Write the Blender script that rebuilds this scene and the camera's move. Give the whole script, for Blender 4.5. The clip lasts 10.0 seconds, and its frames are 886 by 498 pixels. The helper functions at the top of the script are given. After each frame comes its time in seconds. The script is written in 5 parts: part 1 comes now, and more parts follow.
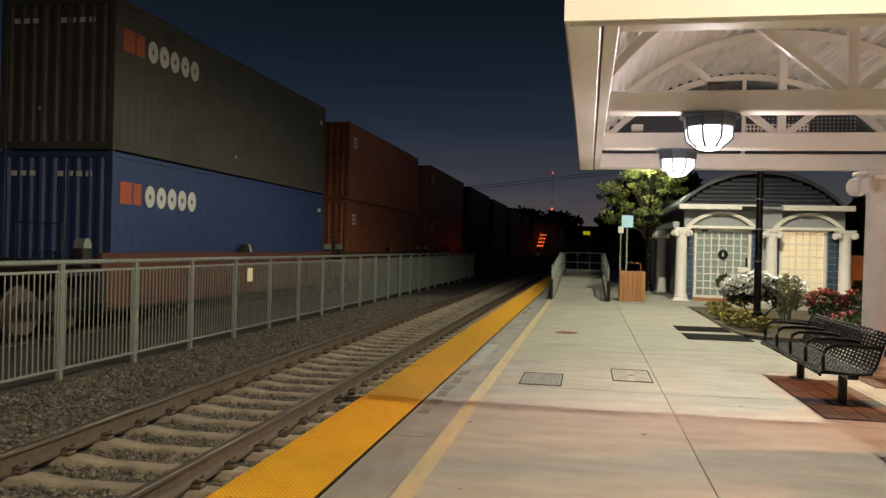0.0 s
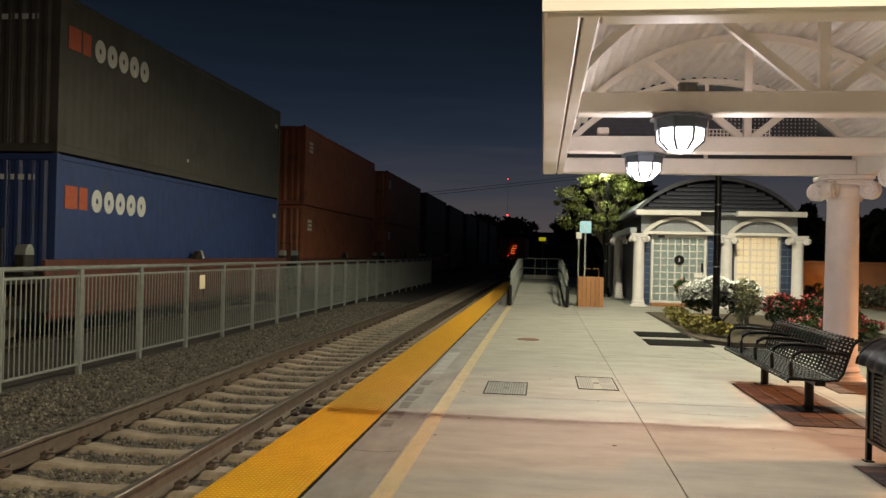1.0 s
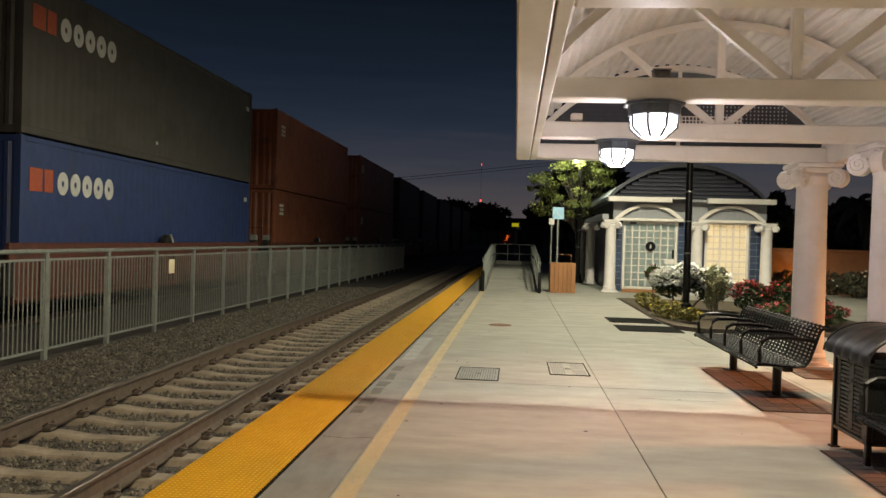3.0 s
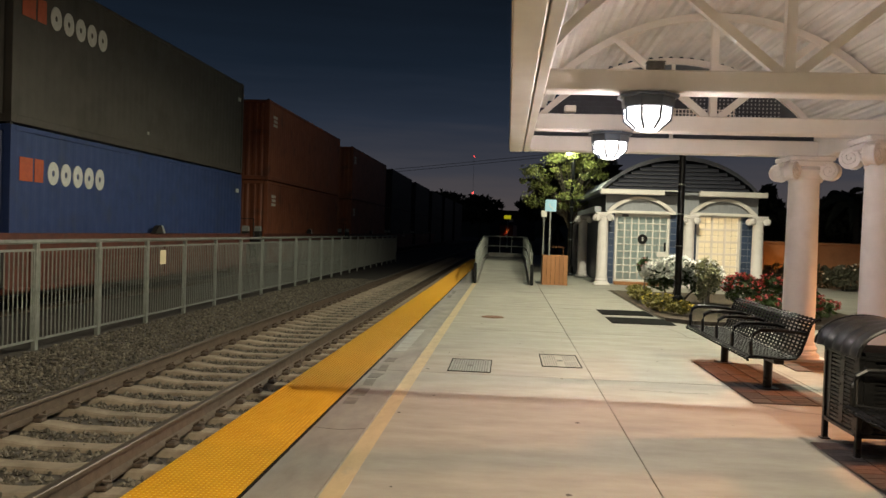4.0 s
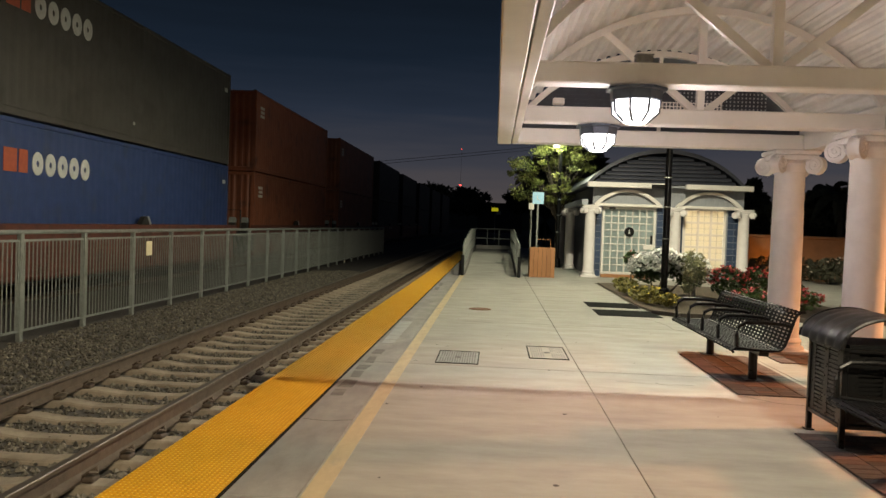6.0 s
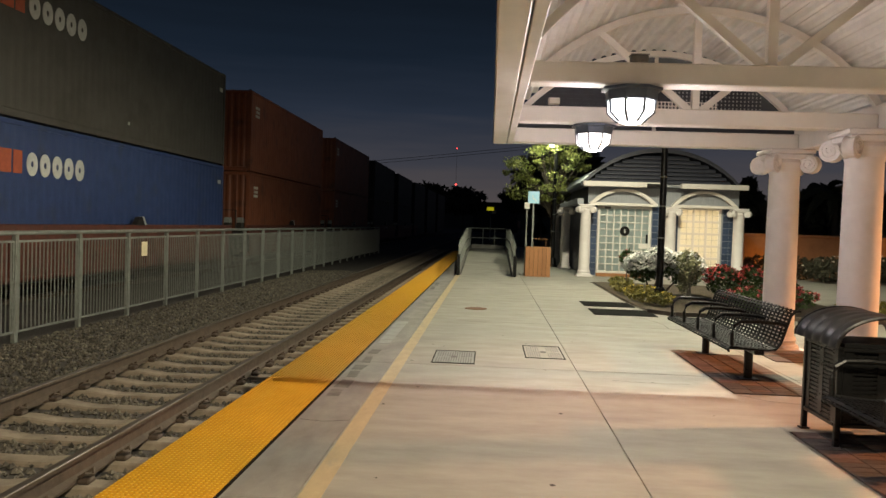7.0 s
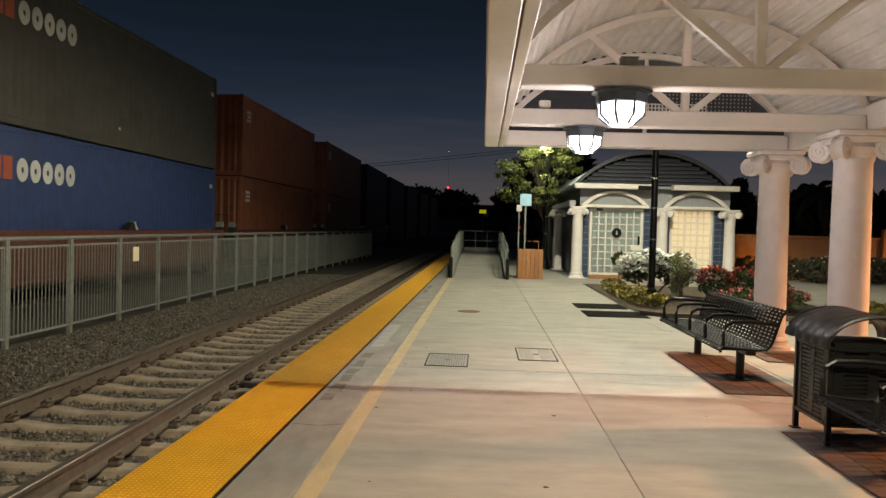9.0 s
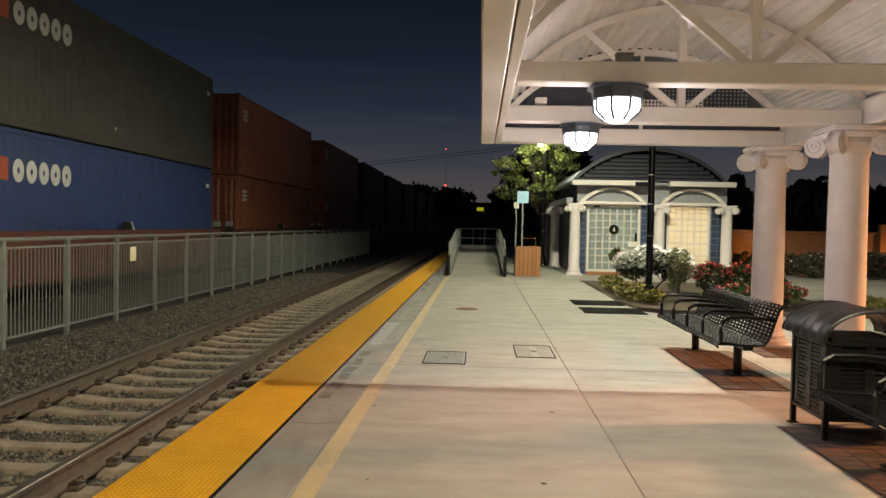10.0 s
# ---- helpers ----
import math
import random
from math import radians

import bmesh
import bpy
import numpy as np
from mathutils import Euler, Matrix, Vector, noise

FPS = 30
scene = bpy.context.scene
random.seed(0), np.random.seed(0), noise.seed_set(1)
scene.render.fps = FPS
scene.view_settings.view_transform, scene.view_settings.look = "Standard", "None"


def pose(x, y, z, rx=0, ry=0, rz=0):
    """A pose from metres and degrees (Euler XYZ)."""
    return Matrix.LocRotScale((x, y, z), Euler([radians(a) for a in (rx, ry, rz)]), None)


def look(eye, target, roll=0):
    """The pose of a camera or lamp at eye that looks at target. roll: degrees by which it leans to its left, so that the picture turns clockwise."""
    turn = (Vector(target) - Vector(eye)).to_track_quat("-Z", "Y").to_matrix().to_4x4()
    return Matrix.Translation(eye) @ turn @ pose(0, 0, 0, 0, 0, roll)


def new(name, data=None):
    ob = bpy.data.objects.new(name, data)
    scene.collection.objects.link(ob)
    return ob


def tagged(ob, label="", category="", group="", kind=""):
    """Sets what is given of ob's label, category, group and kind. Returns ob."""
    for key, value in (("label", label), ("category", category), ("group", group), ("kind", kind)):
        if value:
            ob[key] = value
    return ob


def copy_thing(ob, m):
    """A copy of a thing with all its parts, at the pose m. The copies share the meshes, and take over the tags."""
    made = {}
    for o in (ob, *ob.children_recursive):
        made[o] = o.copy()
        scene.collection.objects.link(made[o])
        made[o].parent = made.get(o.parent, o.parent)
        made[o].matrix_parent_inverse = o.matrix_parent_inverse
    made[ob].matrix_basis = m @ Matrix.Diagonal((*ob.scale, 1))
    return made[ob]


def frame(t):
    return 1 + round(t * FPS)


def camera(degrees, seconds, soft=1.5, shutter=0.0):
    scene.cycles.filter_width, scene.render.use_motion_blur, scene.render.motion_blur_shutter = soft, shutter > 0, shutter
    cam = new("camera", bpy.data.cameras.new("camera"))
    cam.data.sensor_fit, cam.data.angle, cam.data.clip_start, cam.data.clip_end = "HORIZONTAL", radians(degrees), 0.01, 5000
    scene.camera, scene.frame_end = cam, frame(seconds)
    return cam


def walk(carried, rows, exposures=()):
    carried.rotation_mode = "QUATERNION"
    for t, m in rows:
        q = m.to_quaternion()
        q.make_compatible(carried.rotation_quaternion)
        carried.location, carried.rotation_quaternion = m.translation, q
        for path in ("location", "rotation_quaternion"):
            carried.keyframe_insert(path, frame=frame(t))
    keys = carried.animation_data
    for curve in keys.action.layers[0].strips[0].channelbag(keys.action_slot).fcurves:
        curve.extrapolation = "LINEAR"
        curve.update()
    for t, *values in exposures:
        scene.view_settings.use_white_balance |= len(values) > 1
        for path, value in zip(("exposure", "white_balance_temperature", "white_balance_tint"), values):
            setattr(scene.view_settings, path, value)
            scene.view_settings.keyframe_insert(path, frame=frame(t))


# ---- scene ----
cam = camera(58.1, 10.0)
PATH = [
    (0, (2.174, -0.286, 1.505), (1.816, 1.682, 1.499), 1.4),
    (0.5, (2.107, -0.139, 1.5), (1.812, 1.839, 1.5), 1.3),
    (1, (2.062, -0.025, 1.499), (1.813, 1.96, 1.511), 1.3),
    (1.5, (2.064, 0.015, 1.503), (1.842, 2.003, 1.519), 1.5),
    (2, (2.058, 0.024, 1.498), (1.852, 2.014, 1.502), 1.6),
    (2.5, (2.062, 0.025, 1.498), (1.868, 2.015, 1.49), 1.6),
    (3, (2.062, 0.024, 1.499), (1.881, 2.016, 1.476), 1.6),
    (4.5, (2.05, 0.035, 1.494), (1.898, 2.029, 1.446), 1.9),
    (5, (2.051, 0.027, 1.493), (1.908, 2.021, 1.44), 1.9),
    (5.5, (2.048, 0.027, 1.491), (1.913, 2.021, 1.433), 2.0),
    (7, (2.041, 0.023, 1.497), (1.924, 2.019, 1.435), 1.9),
    (7.5, (2.043, 0.02, 1.499), (1.93, 2.016, 1.441), 1.8),
    (8, (2.049, 0.023, 1.499), (1.941, 2.02, 1.444), 1.7),
    (8.5, (2.044, 0.019, 1.497), (1.941, 2.016, 1.444), 1.7),
    (9, (2.047, 0.014, 1.499), (1.948, 2.011, 1.445), 1.5),
    (9.5, (2.048, 0.01, 1.499), (1.953, 2.007, 1.444), 1.4),
    (10, (2.054, 0.018, 1.495), (1.961, 2.014, 1.436), 1.1),
]
walk(cam, [(t, look(e, g, r)) for t, e, g, r in PATH])

# ---- world and large lights ----
world = bpy.data.worlds.new("dusk")
scene.world = world
world.use_nodes = True
wn, wl = world.node_tree.nodes, world.node_tree.links
bg = wn["Background"]
tc, sep, ramp = wn.new("ShaderNodeTexCoord"), wn.new("ShaderNodeSeparateXYZ"), wn.new("ShaderNodeValToRGB")
wl.new(tc.outputs["Generated"], sep.inputs[0])
wmap, wnoise, wadd, wmul = wn.new("ShaderNodeMapping"), wn.new("ShaderNodeTexNoise"), wn.new("ShaderNodeMath"), wn.new("ShaderNodeMath")
wmap.inputs["Scale"].default_value = (2.0, 2.0, 26.0)
wnoise.inputs["Scale"].default_value = 2.2
wnoise.inputs["Detail"].default_value = 5
wl.new(tc.outputs["Generated"], wmap.inputs[0])
wl.new(wmap.outputs[0], wnoise.inputs[0])
wmul.operation, wadd.operation = "MULTIPLY_ADD", "ADD"
wmul.inputs[1].default_value, wmul.inputs[2].default_value = 0.06, -0.03
wl.new(wnoise.outputs["Fac"], wmul.inputs[0])
wl.new(sep.outputs[2], wadd.inputs[0])
wl.new(wmul.outputs[0], wadd.inputs[1])
wl.new(wadd.outputs[0], ramp.inputs[0])
SKY = [(0.0, (0.088, 0.072, 0.068)), (0.045, (0.072, 0.062, 0.064)), (0.085, (0.045, 0.046, 0.058)), (0.13, (0.020, 0.0275, 0.044)),
       (0.20, (0.0088, 0.0148, 0.0255)), (0.32, (0.0036, 0.0058, 0.0092)), (1.0, (0.003, 0.0045, 0.009))]
el = ramp.color_ramp.elements
el[0].position, el[0].color = SKY[0][0], (*SKY[0][1], 1)
el[1].position, el[1].color = SKY[-1][0], (*SKY[-1][1], 1)
for p, c in SKY[1:-1]:
    e = el.new(p)
    e.color = (*c, 1)
wl.new(ramp.outputs[0], bg.inputs[0])
bg.inputs[1].default_value = 1.0


def light(name, kind, at, watts, colour, radius=0.1, target=None, cone=120, blend=0.5):
    d = bpy.data.lights.new(name, kind)
    d.energy, d.color = watts, colour
    if kind in ("POINT", "SPOT"):
        d.shadow_soft_size = radius
    if kind == "SPOT":
        d.spot_size, d.spot_blend = radians(cone), blend
    if kind == "AREA":
        d.size = radius
    ob = new(name, d)
    ob.matrix_world = look(at, target) if target else Matrix.Translation(at)
    return ob


LAMP_X, LAMP_Y = 3.09, (6.28, 8.55)
for ly in LAMP_Y:
    light("canopy_light", "POINT", (LAMP_X, ly, 2.40), 80, (1.0, 0.90, 0.93), 0.15)
light("pole_light", "SPOT", (5.45, 16.65, 7.2), 6000, (1.0, 0.95, 0.72), 0.08, (4.6, 16.5, 0.0), 157, 0.4)
light("pole_light", "SPOT", (5.45, -2.88, 7.2), 4800, (1.0, 0.86, 0.61), 0.08, (4.6, -2.5, 0), 174, 0.5)
light("far_pole_light", "POINT", (4.35, 30.2, 4.75), 230, (0.95, 1.0, 0.75), 0.12)
light("sodium_light", "SPOT", (20.0, 9.8, 8.1), 23000, (1.0, 0.41, 0.16), 0.35, (9.6, 7.9, 0), 37, 0.8)
light("wall_uplight", "POINT", (12.2, 29.2, 0.5), 26, (1.0, 0.36, 0.05), 0.1)
light("wall_uplight", "POINT", (17.4, 29.2, 0.5), 40, (1.0, 0.36, 0.05), 0.1)


# ---- materials ----
def mat(name, c1, c2=None, scale=6.0, rough=0.6, metal=0.0, bump=0.15, fine=60.0, stain=None, stain_scale=1.2, stain_at=0.55,
        emit=None, power=0.0, vary=0.0, stretch=(1, 1, 1), spec=0.5):
    m = bpy.data.materials.new(name)
    m.use_nodes = True
    n, l = m.node_tree.nodes, m.node_tree.links
    b = n["Principled BSDF"]
    b.inputs["Roughness"].default_value, b.inputs["Metallic"].default_value = rough, metal
    b.inputs["Specular IOR Level"].default_value = spec
    co, mp = n.new("ShaderNodeTexCoord"), n.new("ShaderNodeMapping")
    mp.inputs["Scale"].default_value = stretch
    l.new(co.outputs["Object"], mp.inputs[0])
    n1 = n.new("ShaderNodeTexNoise")
    n1.inputs["Scale"].default_value, n1.inputs["Detail"].default_value, n1.inputs["Roughness"].default_value = scale, 6, 0.65
    l.new(mp.outputs[0], n1.inputs[0])
    mix = n.new("ShaderNodeMix")
    mix.data_type = "RGBA"
    c2 = c2 or tuple(v * 0.7 for v in c1)
    mix.inputs["A"].default_value, mix.inputs["B"].default_value = (*c1, 1), (*c2, 1)
    r1 = n.new("ShaderNodeMapRange")
    r1.inputs["From Min"].default_value, r1.inputs["From Max"].default_value = 0.32, 0.68
    l.new(n1.outputs["Fac"], r1.inputs[0])
    l.new(r1.outputs[0], mix.inputs["Factor"])
    out = mix.outputs["Result"]
    if stain:
        n2 = n.new("ShaderNodeTexNoise")
        n2.inputs["Scale"].default_value, n2.inputs["Detail"].default_value = stain_scale, 7
        l.new(mp.outputs[0], n2.inputs[0])
        r2 = n.new("ShaderNodeMapRange")
        r2.inputs["From Min"].default_value, r2.inputs["From Max"].default_value = stain_at, stain_at + 0.16
        r2.inputs["To Max"].default_value = 0.75
        l.new(n2.outputs["Fac"], r2.inputs[0])
        m2 = n.new("ShaderNodeMix")
        m2.data_type = "RGBA"
        l.new(r2.outputs[0], m2.inputs["Factor"])
        l.new(out, m2.inputs["A"])
        m2.inputs["B"].default_value = (*stain, 1)
        out = m2.outputs["Result"]
    if vary:
        for src in ("object", "island"):
            if src == "object":
                g = n.new("ShaderNodeObjectInfo").outputs["Random"]
            else:
                g = n.new("ShaderNodeNewGeometry").outputs["Random Per Island"]
            r3 = n.new("ShaderNodeMapRange")
            r3.inputs["To Min"].default_value, r3.inputs["To Max"].default_value = 1 - vary, 1 + vary
            l.new(g, r3.inputs[0])
            vm = n.new("ShaderNodeVectorMath")
            vm.operation = "SCALE"
            l.new(out, vm.inputs[0])
            l.new(r3.outputs[0], vm.inputs["Scale"])
            out = vm.outputs[0]
    l.new(out, b.inputs["Base Color"])
    if bump:
        n3, bp = n.new("ShaderNodeTexNoise"), n.new("ShaderNodeBump")
        n3.inputs["Scale"].default_value, n3.inputs["Detail"].default_value = fine, 4
        l.new(mp.outputs[0], n3.inputs[0])
        bp.inputs["Strength"].default_value, bp.inputs["Distance"].default_value = bump, 0.01
        l.new(n3.outputs["Fac"], bp.inputs["Height"])
        l.new(bp.outputs[0], b.inputs["Normal"])
        r4 = n.new("ShaderNodeMapRange")
        r4.inputs["To Min"].default_value, r4.inputs["To Max"].default_value = max(rough - 0.12, 0.05), min(rough + 0.12, 1)
        l.new(n1.outputs["Fac"], r4.inputs[0])
        l.new(r4.outputs[0], b.inputs["Roughness"])
    if emit:
        b.inputs["Emission Color"].default_value, b.inputs["Emission Strength"].default_value = (*emit, 1), power
    return m


M = dict(
    concrete=mat("platform_concrete", (0.39, 0.372, 0.315), (0.295, 0.28, 0.235), 2.6, 0.72, bump=0.12, fine=90, stain=(0.235, 0.225, 0.195), stain_scale=1.0, stain_at=0.56, vary=0.05, stretch=(0.55, 1.35, 1)),
    edge_concrete=mat("edge_concrete", (0.33, 0.315, 0.28), (0.22, 0.21, 0.19), 2.2, 0.75, bump=0.2, fine=70, stain=(0.46, 0.47, 0.46), stain_scale=1.4, stain_at=0.6, stretch=(1.5, 0.6, 1)),
    tactile=mat("yellow_tactile_polymer", (0.68, 0.35, 0.010), (0.58, 0.29, 0.009), 3.0, 0.55, bump=0.1, stain=(0.40, 0.22, 0.03), stain_scale=2.0, stain_at=0.66),
    # paler dome tops: wear, with the light they catch put into the colour
    tactile_worn_lit=mat("worn_lit_dome_tops", (0.86, 0.60, 0.11), (0.78, 0.52, 0.07), 3.0, 0.5, bump=0.1),
    line=mat("worn_tan_paint", (0.56, 0.45, 0.26), (0.46, 0.37, 0.22), 5.0, 0.7, stain=(0.34, 0.31, 0.25), stain_scale=4, stain_at=0.58, stretch=(2, 0.7, 1)),
    rail=mat("rusty_rail_steel", (0.10, 0.070, 0.046), (0.065, 0.046, 0.032), 9, 0.75, 0.1, 0.2),
    railtop=mat("polished_rail_head", (0.17, 0.145, 0.12), (0.10, 0.085, 0.07), 5, 0.52, 0.7, 0.05, stretch=(1, 0.1, 1)),
    sleeper=mat("concrete_sleeper", (0.29, 0.24, 0.18), (0.19, 0.155, 0.112), 5, 0.85, bump=0.3, stain=(0.11, 0.075, 0.05), stain_scale=3, vary=0.12),
    ballast=mat("grey_ballast_stone", (0.135, 0.118, 0.090), (0.052, 0.046, 0.035), 7, 0.9, bump=0.3, vary=0.6),
    ballast_bed=mat("ballast_bed", (0.085, 0.075, 0.065), (0.04, 0.035, 0.03), 26, 0.95, bump=0.9, fine=34),
    soil=mat("dark_ground", (0.05, 0.045, 0.035), (0.03, 0.028, 0.02), 2, 0.95, bump=0.4, fine=20),
    galv=mat("galvanized_steel", (0.30, 0.315, 0.285), (0.22, 0.235, 0.21), 10, 0.55, 0.45, 0.08, vary=0.06),
    steel_blue=mat("blue_container_paint", (0.026, 0.048, 0.15), (0.020, 0.038, 0.118), 2.5, 0.5, 0.0, 0.08, stain=(0.03, 0.04, 0.08), stain_scale=1.5),
    steel_grey=mat("grey_container_paint", (0.060, 0.053, 0.043), (0.048, 0.042, 0.034), 2.0, 0.6, 0.0, 0.08, stain=(0.034, 0.029, 0.022), stain_scale=1.3),
    steel_red=mat("brown_red_container_paint", (0.27, 0.085, 0.036), (0.21, 0.066, 0.03), 2.0, 0.55, 0.0, 0.08, stain=(0.10, 0.04, 0.025), stain_scale=1.5, vary=0.15),
    # near-black, so the unlit far part of the train is dark by colour
    steel_dimmed=mat("dimmed_container", (0.03, 0.026, 0.022), (0.02, 0.018, 0.016), 2.0, 0.6, vary=0.3),
    car_paint=mat("well_car_paint", (0.13, 0.036, 0.02), (0.08, 0.026, 0.018), 4, 0.6, stain=(0.04, 0.025, 0.02), stain_scale=3),
    black_steel=mat("undercarriage_steel", (0.03, 0.026, 0.022), (0.015, 0.013, 0.012), 8, 0.7, 0.3),
    white_mark=mat("white_marking", (0.62, 0.62, 0.58), (0.50, 0.50, 0.46), 9, 0.6, bump=0.05),
    orange_mark=mat("orange_marking", (0.42, 0.085, 0.03), (0.33, 0.07, 0.03), 9, 0.6, bump=0.05),
    white_paint=mat("white_painted_steel", (0.74, 0.70, 0.64), (0.66, 0.62, 0.56), 2.2, 0.45, 0.0, 0.05, stain=(0.52, 0.47, 0.40), stain_scale=1.1, stain_at=0.63),
    deck=mat("white_roof_deck", (0.72, 0.70, 0.67), (0.60, 0.58, 0.55), 2.5, 0.5, 0.0, 0.05, stain=(0.42, 0.40, 0.37), stain_scale=1.6, stain_at=0.6),
    column=mat("white_column_paint", (0.70, 0.66, 0.63), (0.62, 0.58, 0.55), 4, 0.6, bump=0.08, stain=(0.50, 0.46, 0.43), stain_scale=2.2, stain_at=0.66),
    lamp_body=mat("lamp_housing_metal", (0.10, 0.12, 0.15), (0.07, 0.085, 0.11), 10, 0.45, 0.4),
    lamp_glass=mat("lit_lamp_glass", (0.9, 0.9, 0.9), (0.85, 0.85, 0.85), 4, 0.3, bump=0, emit=(1.0, 0.93, 0.90), power=9.0),
    black=mat("black_coated_steel", (0.010, 0.010, 0.010), (0.006, 0.006, 0.006), 20, 0.3, 0.0, 0.05, spec=0.3),
    black_matt=mat("matt_black_coating", (0.010, 0.010, 0.010), (0.006, 0.006, 0.006), 20, 0.6, 0.0, 0.05, spec=0.1),
    hood=mat("black_hood_plastic", (0.014, 0.014, 0.014), (0.008, 0.008, 0.008), 9, 0.36, 0.0, 0.04, spec=0.5),
    brick_a=mat("red_paver", (0.16, 0.098, 0.07), (0.115, 0.07, 0.052), 14, 0.85, bump=0.3, vary=0.22),
    brick_b=mat("charcoal_paver", (0.095, 0.082, 0.07), (0.065, 0.055, 0.048), 14, 0.85, bump=0.3, vary=0.25),
    grout=mat("paver_sand", (0.06, 0.05, 0.04), (0.04, 0.033, 0.028), 20, 0.95),
    iron=mat("cast_iron_cover", (0.16, 0.155, 0.145), (0.10, 0.096, 0.09), 20, 0.6, 0.3),
    # dark iron, also the colour of the painted shadow strips by the planter
    iron_and_shade=mat("dark_iron_and_shade", (0.014, 0.013, 0.012), (0.009, 0.009, 0.008), 20, 0.9, 0.0, spec=0.1),
    rust=mat("rusty_cover", (0.22, 0.105, 0.05), (0.15, 0.07, 0.035), 20, 0.8, 0.1),
    blue_tile=mat("blue_glazed_tile", (0.042, 0.066, 0.12), (0.034, 0.052, 0.095), 9, 0.3, vary=0.2),
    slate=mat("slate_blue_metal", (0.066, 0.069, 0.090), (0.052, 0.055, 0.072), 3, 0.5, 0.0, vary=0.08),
    stucco=mat("grey_blue_stucco", (0.31, 0.32, 0.335), (0.25, 0.26, 0.275), 6, 0.75, bump=0.25, stretch=(3, 3, 0.4)),
    wood=mat("slatted_redwood", (0.36, 0.165, 0.06), (0.27, 0.115, 0.04), 12, 0.6, bump=0.15, stretch=(3, 3, 0.3), vary=0.12),
    sign_blue=mat("pale_blue_sign", (0.30, 0.52, 0.66), (0.28, 0.48, 0.60), 3, 0.5, bump=0),
    # the panel is given a weak glow of its own, though no lamp
    sign_yellow_glow=mat("glowing_yellow_sign", (0.70, 0.62, 0.03), (0.62, 0.55, 0.03), 3, 0.5, bump=0, emit=(0.9, 0.8, 0.02), power=0.35),
    sign_pale=mat("pale_sign", (0.62, 0.60, 0.52), (0.55, 0.52, 0.45), 5, 0.6, bump=0),
    sign_tag=mat("cream_tag", (0.85, 0.74, 0.50), (0.8, 0.7, 0.46), 5, 0.6, bump=0),
    screen=mat("dark_screen_wire", (0.03, 0.033, 0.045), (0.02, 0.022, 0.03), 9, 0.6, bump=0),
    patch_dark=mat("dark_repair_patch", (0.19, 0.18, 0.16), (0.13, 0.123, 0.11), 12, 0.8, stain=(0.25, 0.24, 0.21), stain_scale=6, stain_at=0.5),
    patch_pale=mat("pale_scuffed_patch", (0.42, 0.42, 0.40), (0.33, 0.325, 0.30), 7, 0.75, stain=(0.30, 0.29, 0.26), stain_scale=5, stain_at=0.5),
    soil_bed=mat("planter_mulch", (0.13, 0.10, 0.065), (0.06, 0.046, 0.03), 18, 0.95, bump=0.7, fine=40),
    kerb_pale=mat("pale_bark", (0.42, 0.38, 0.29), (0.32, 0.28, 0.21), 12, 0.85, bump=0.3),
    kerb=mat("planter_kerb", (0.13, 0.11, 0.085), (0.085, 0.07, 0.055), 5, 0.85, bump=0.4),
    leaf=mat("shrub_leaf", (0.055, 0.095, 0.022), (0.035, 0.065, 0.016), 5, 0.6, bump=0, vary=0.35),
    leaf_grey=mat("grey_green_leaf", (0.44, 0.43, 0.25), (0.30, 0.31, 0.16), 5, 0.6, bump=0, vary=0.3),
    leaf_yellow=mat("yellow_green_leaf", (0.30, 0.25, 0.055), (0.15, 0.15, 0.035), 5, 0.6, bump=0, vary=0.3),
    leaf_tree=mat("tree_leaf", (0.27, 0.28, 0.075), (0.13, 0.16, 0.04), 3, 0.6, bump=0, vary=0.4),
    leaf_dark=mat("far_foliage", (0.07, 0.066, 0.038), (0.045, 0.044, 0.026), 3, 0.8, bump=0, vary=0.3),
    petal_white=mat("white_petal", (0.82, 0.82, 0.78), (0.72, 0.72, 0.68), 9, 0.6, bump=0, vary=0.1),
    petal_red=mat("red_petal", (0.48, 0.05, 0.035), (0.35, 0.03, 0.03), 9, 0.6, bump=0, vary=0.25),
    petal_yellow=mat("yellow_petal", (0.72, 0.54, 0.05), (0.6, 0.45, 0.04), 9, 0.6, bump=0, vary=0.2),
    petal_pale=mat("pale_petal", (0.70, 0.60, 0.50), (0.6, 0.5, 0.4), 9, 0.6, bump=0, vary=0.2),
    bark=mat("bark", (0.11, 0.09, 0.065), (0.07, 0.055, 0.04), 14, 0.9, bump=0.5),
    tan_wall=mat("tan_garden_wall", (0.36, 0.22, 0.13), (0.29, 0.18, 0.11), 3, 0.85),
    far_dark=mat("far_building", (0.05, 0.045, 0.045), (0.035, 0.032, 0.032), 1, 0.9),
    red_glow=mat("red_marker_lens", (0.5, 0.02, 0.02), None, 5, 0.4, bump=0, emit=(1.0, 0.05, 0.04), power=5),
    strobe_glow=mat("red_strobe_lens", (0.5, 0.02, 0.02), None, 5, 0.4, bump=0, emit=(1.0, 0.03, 0.03), power=160),
    orange_glow=mat("orange_marker_lens", (0.5, 0.1, 0.02), None, 5, 0.4, bump=0, emit=(1.0, 0.16, 0.03), power=2.0),
    white_glow=mat("pole_lamp_lens", (0.9, 0.9, 0.85), None, 5, 0.4, bump=0, emit=(0.95, 1.0, 0.85), power=16),
)


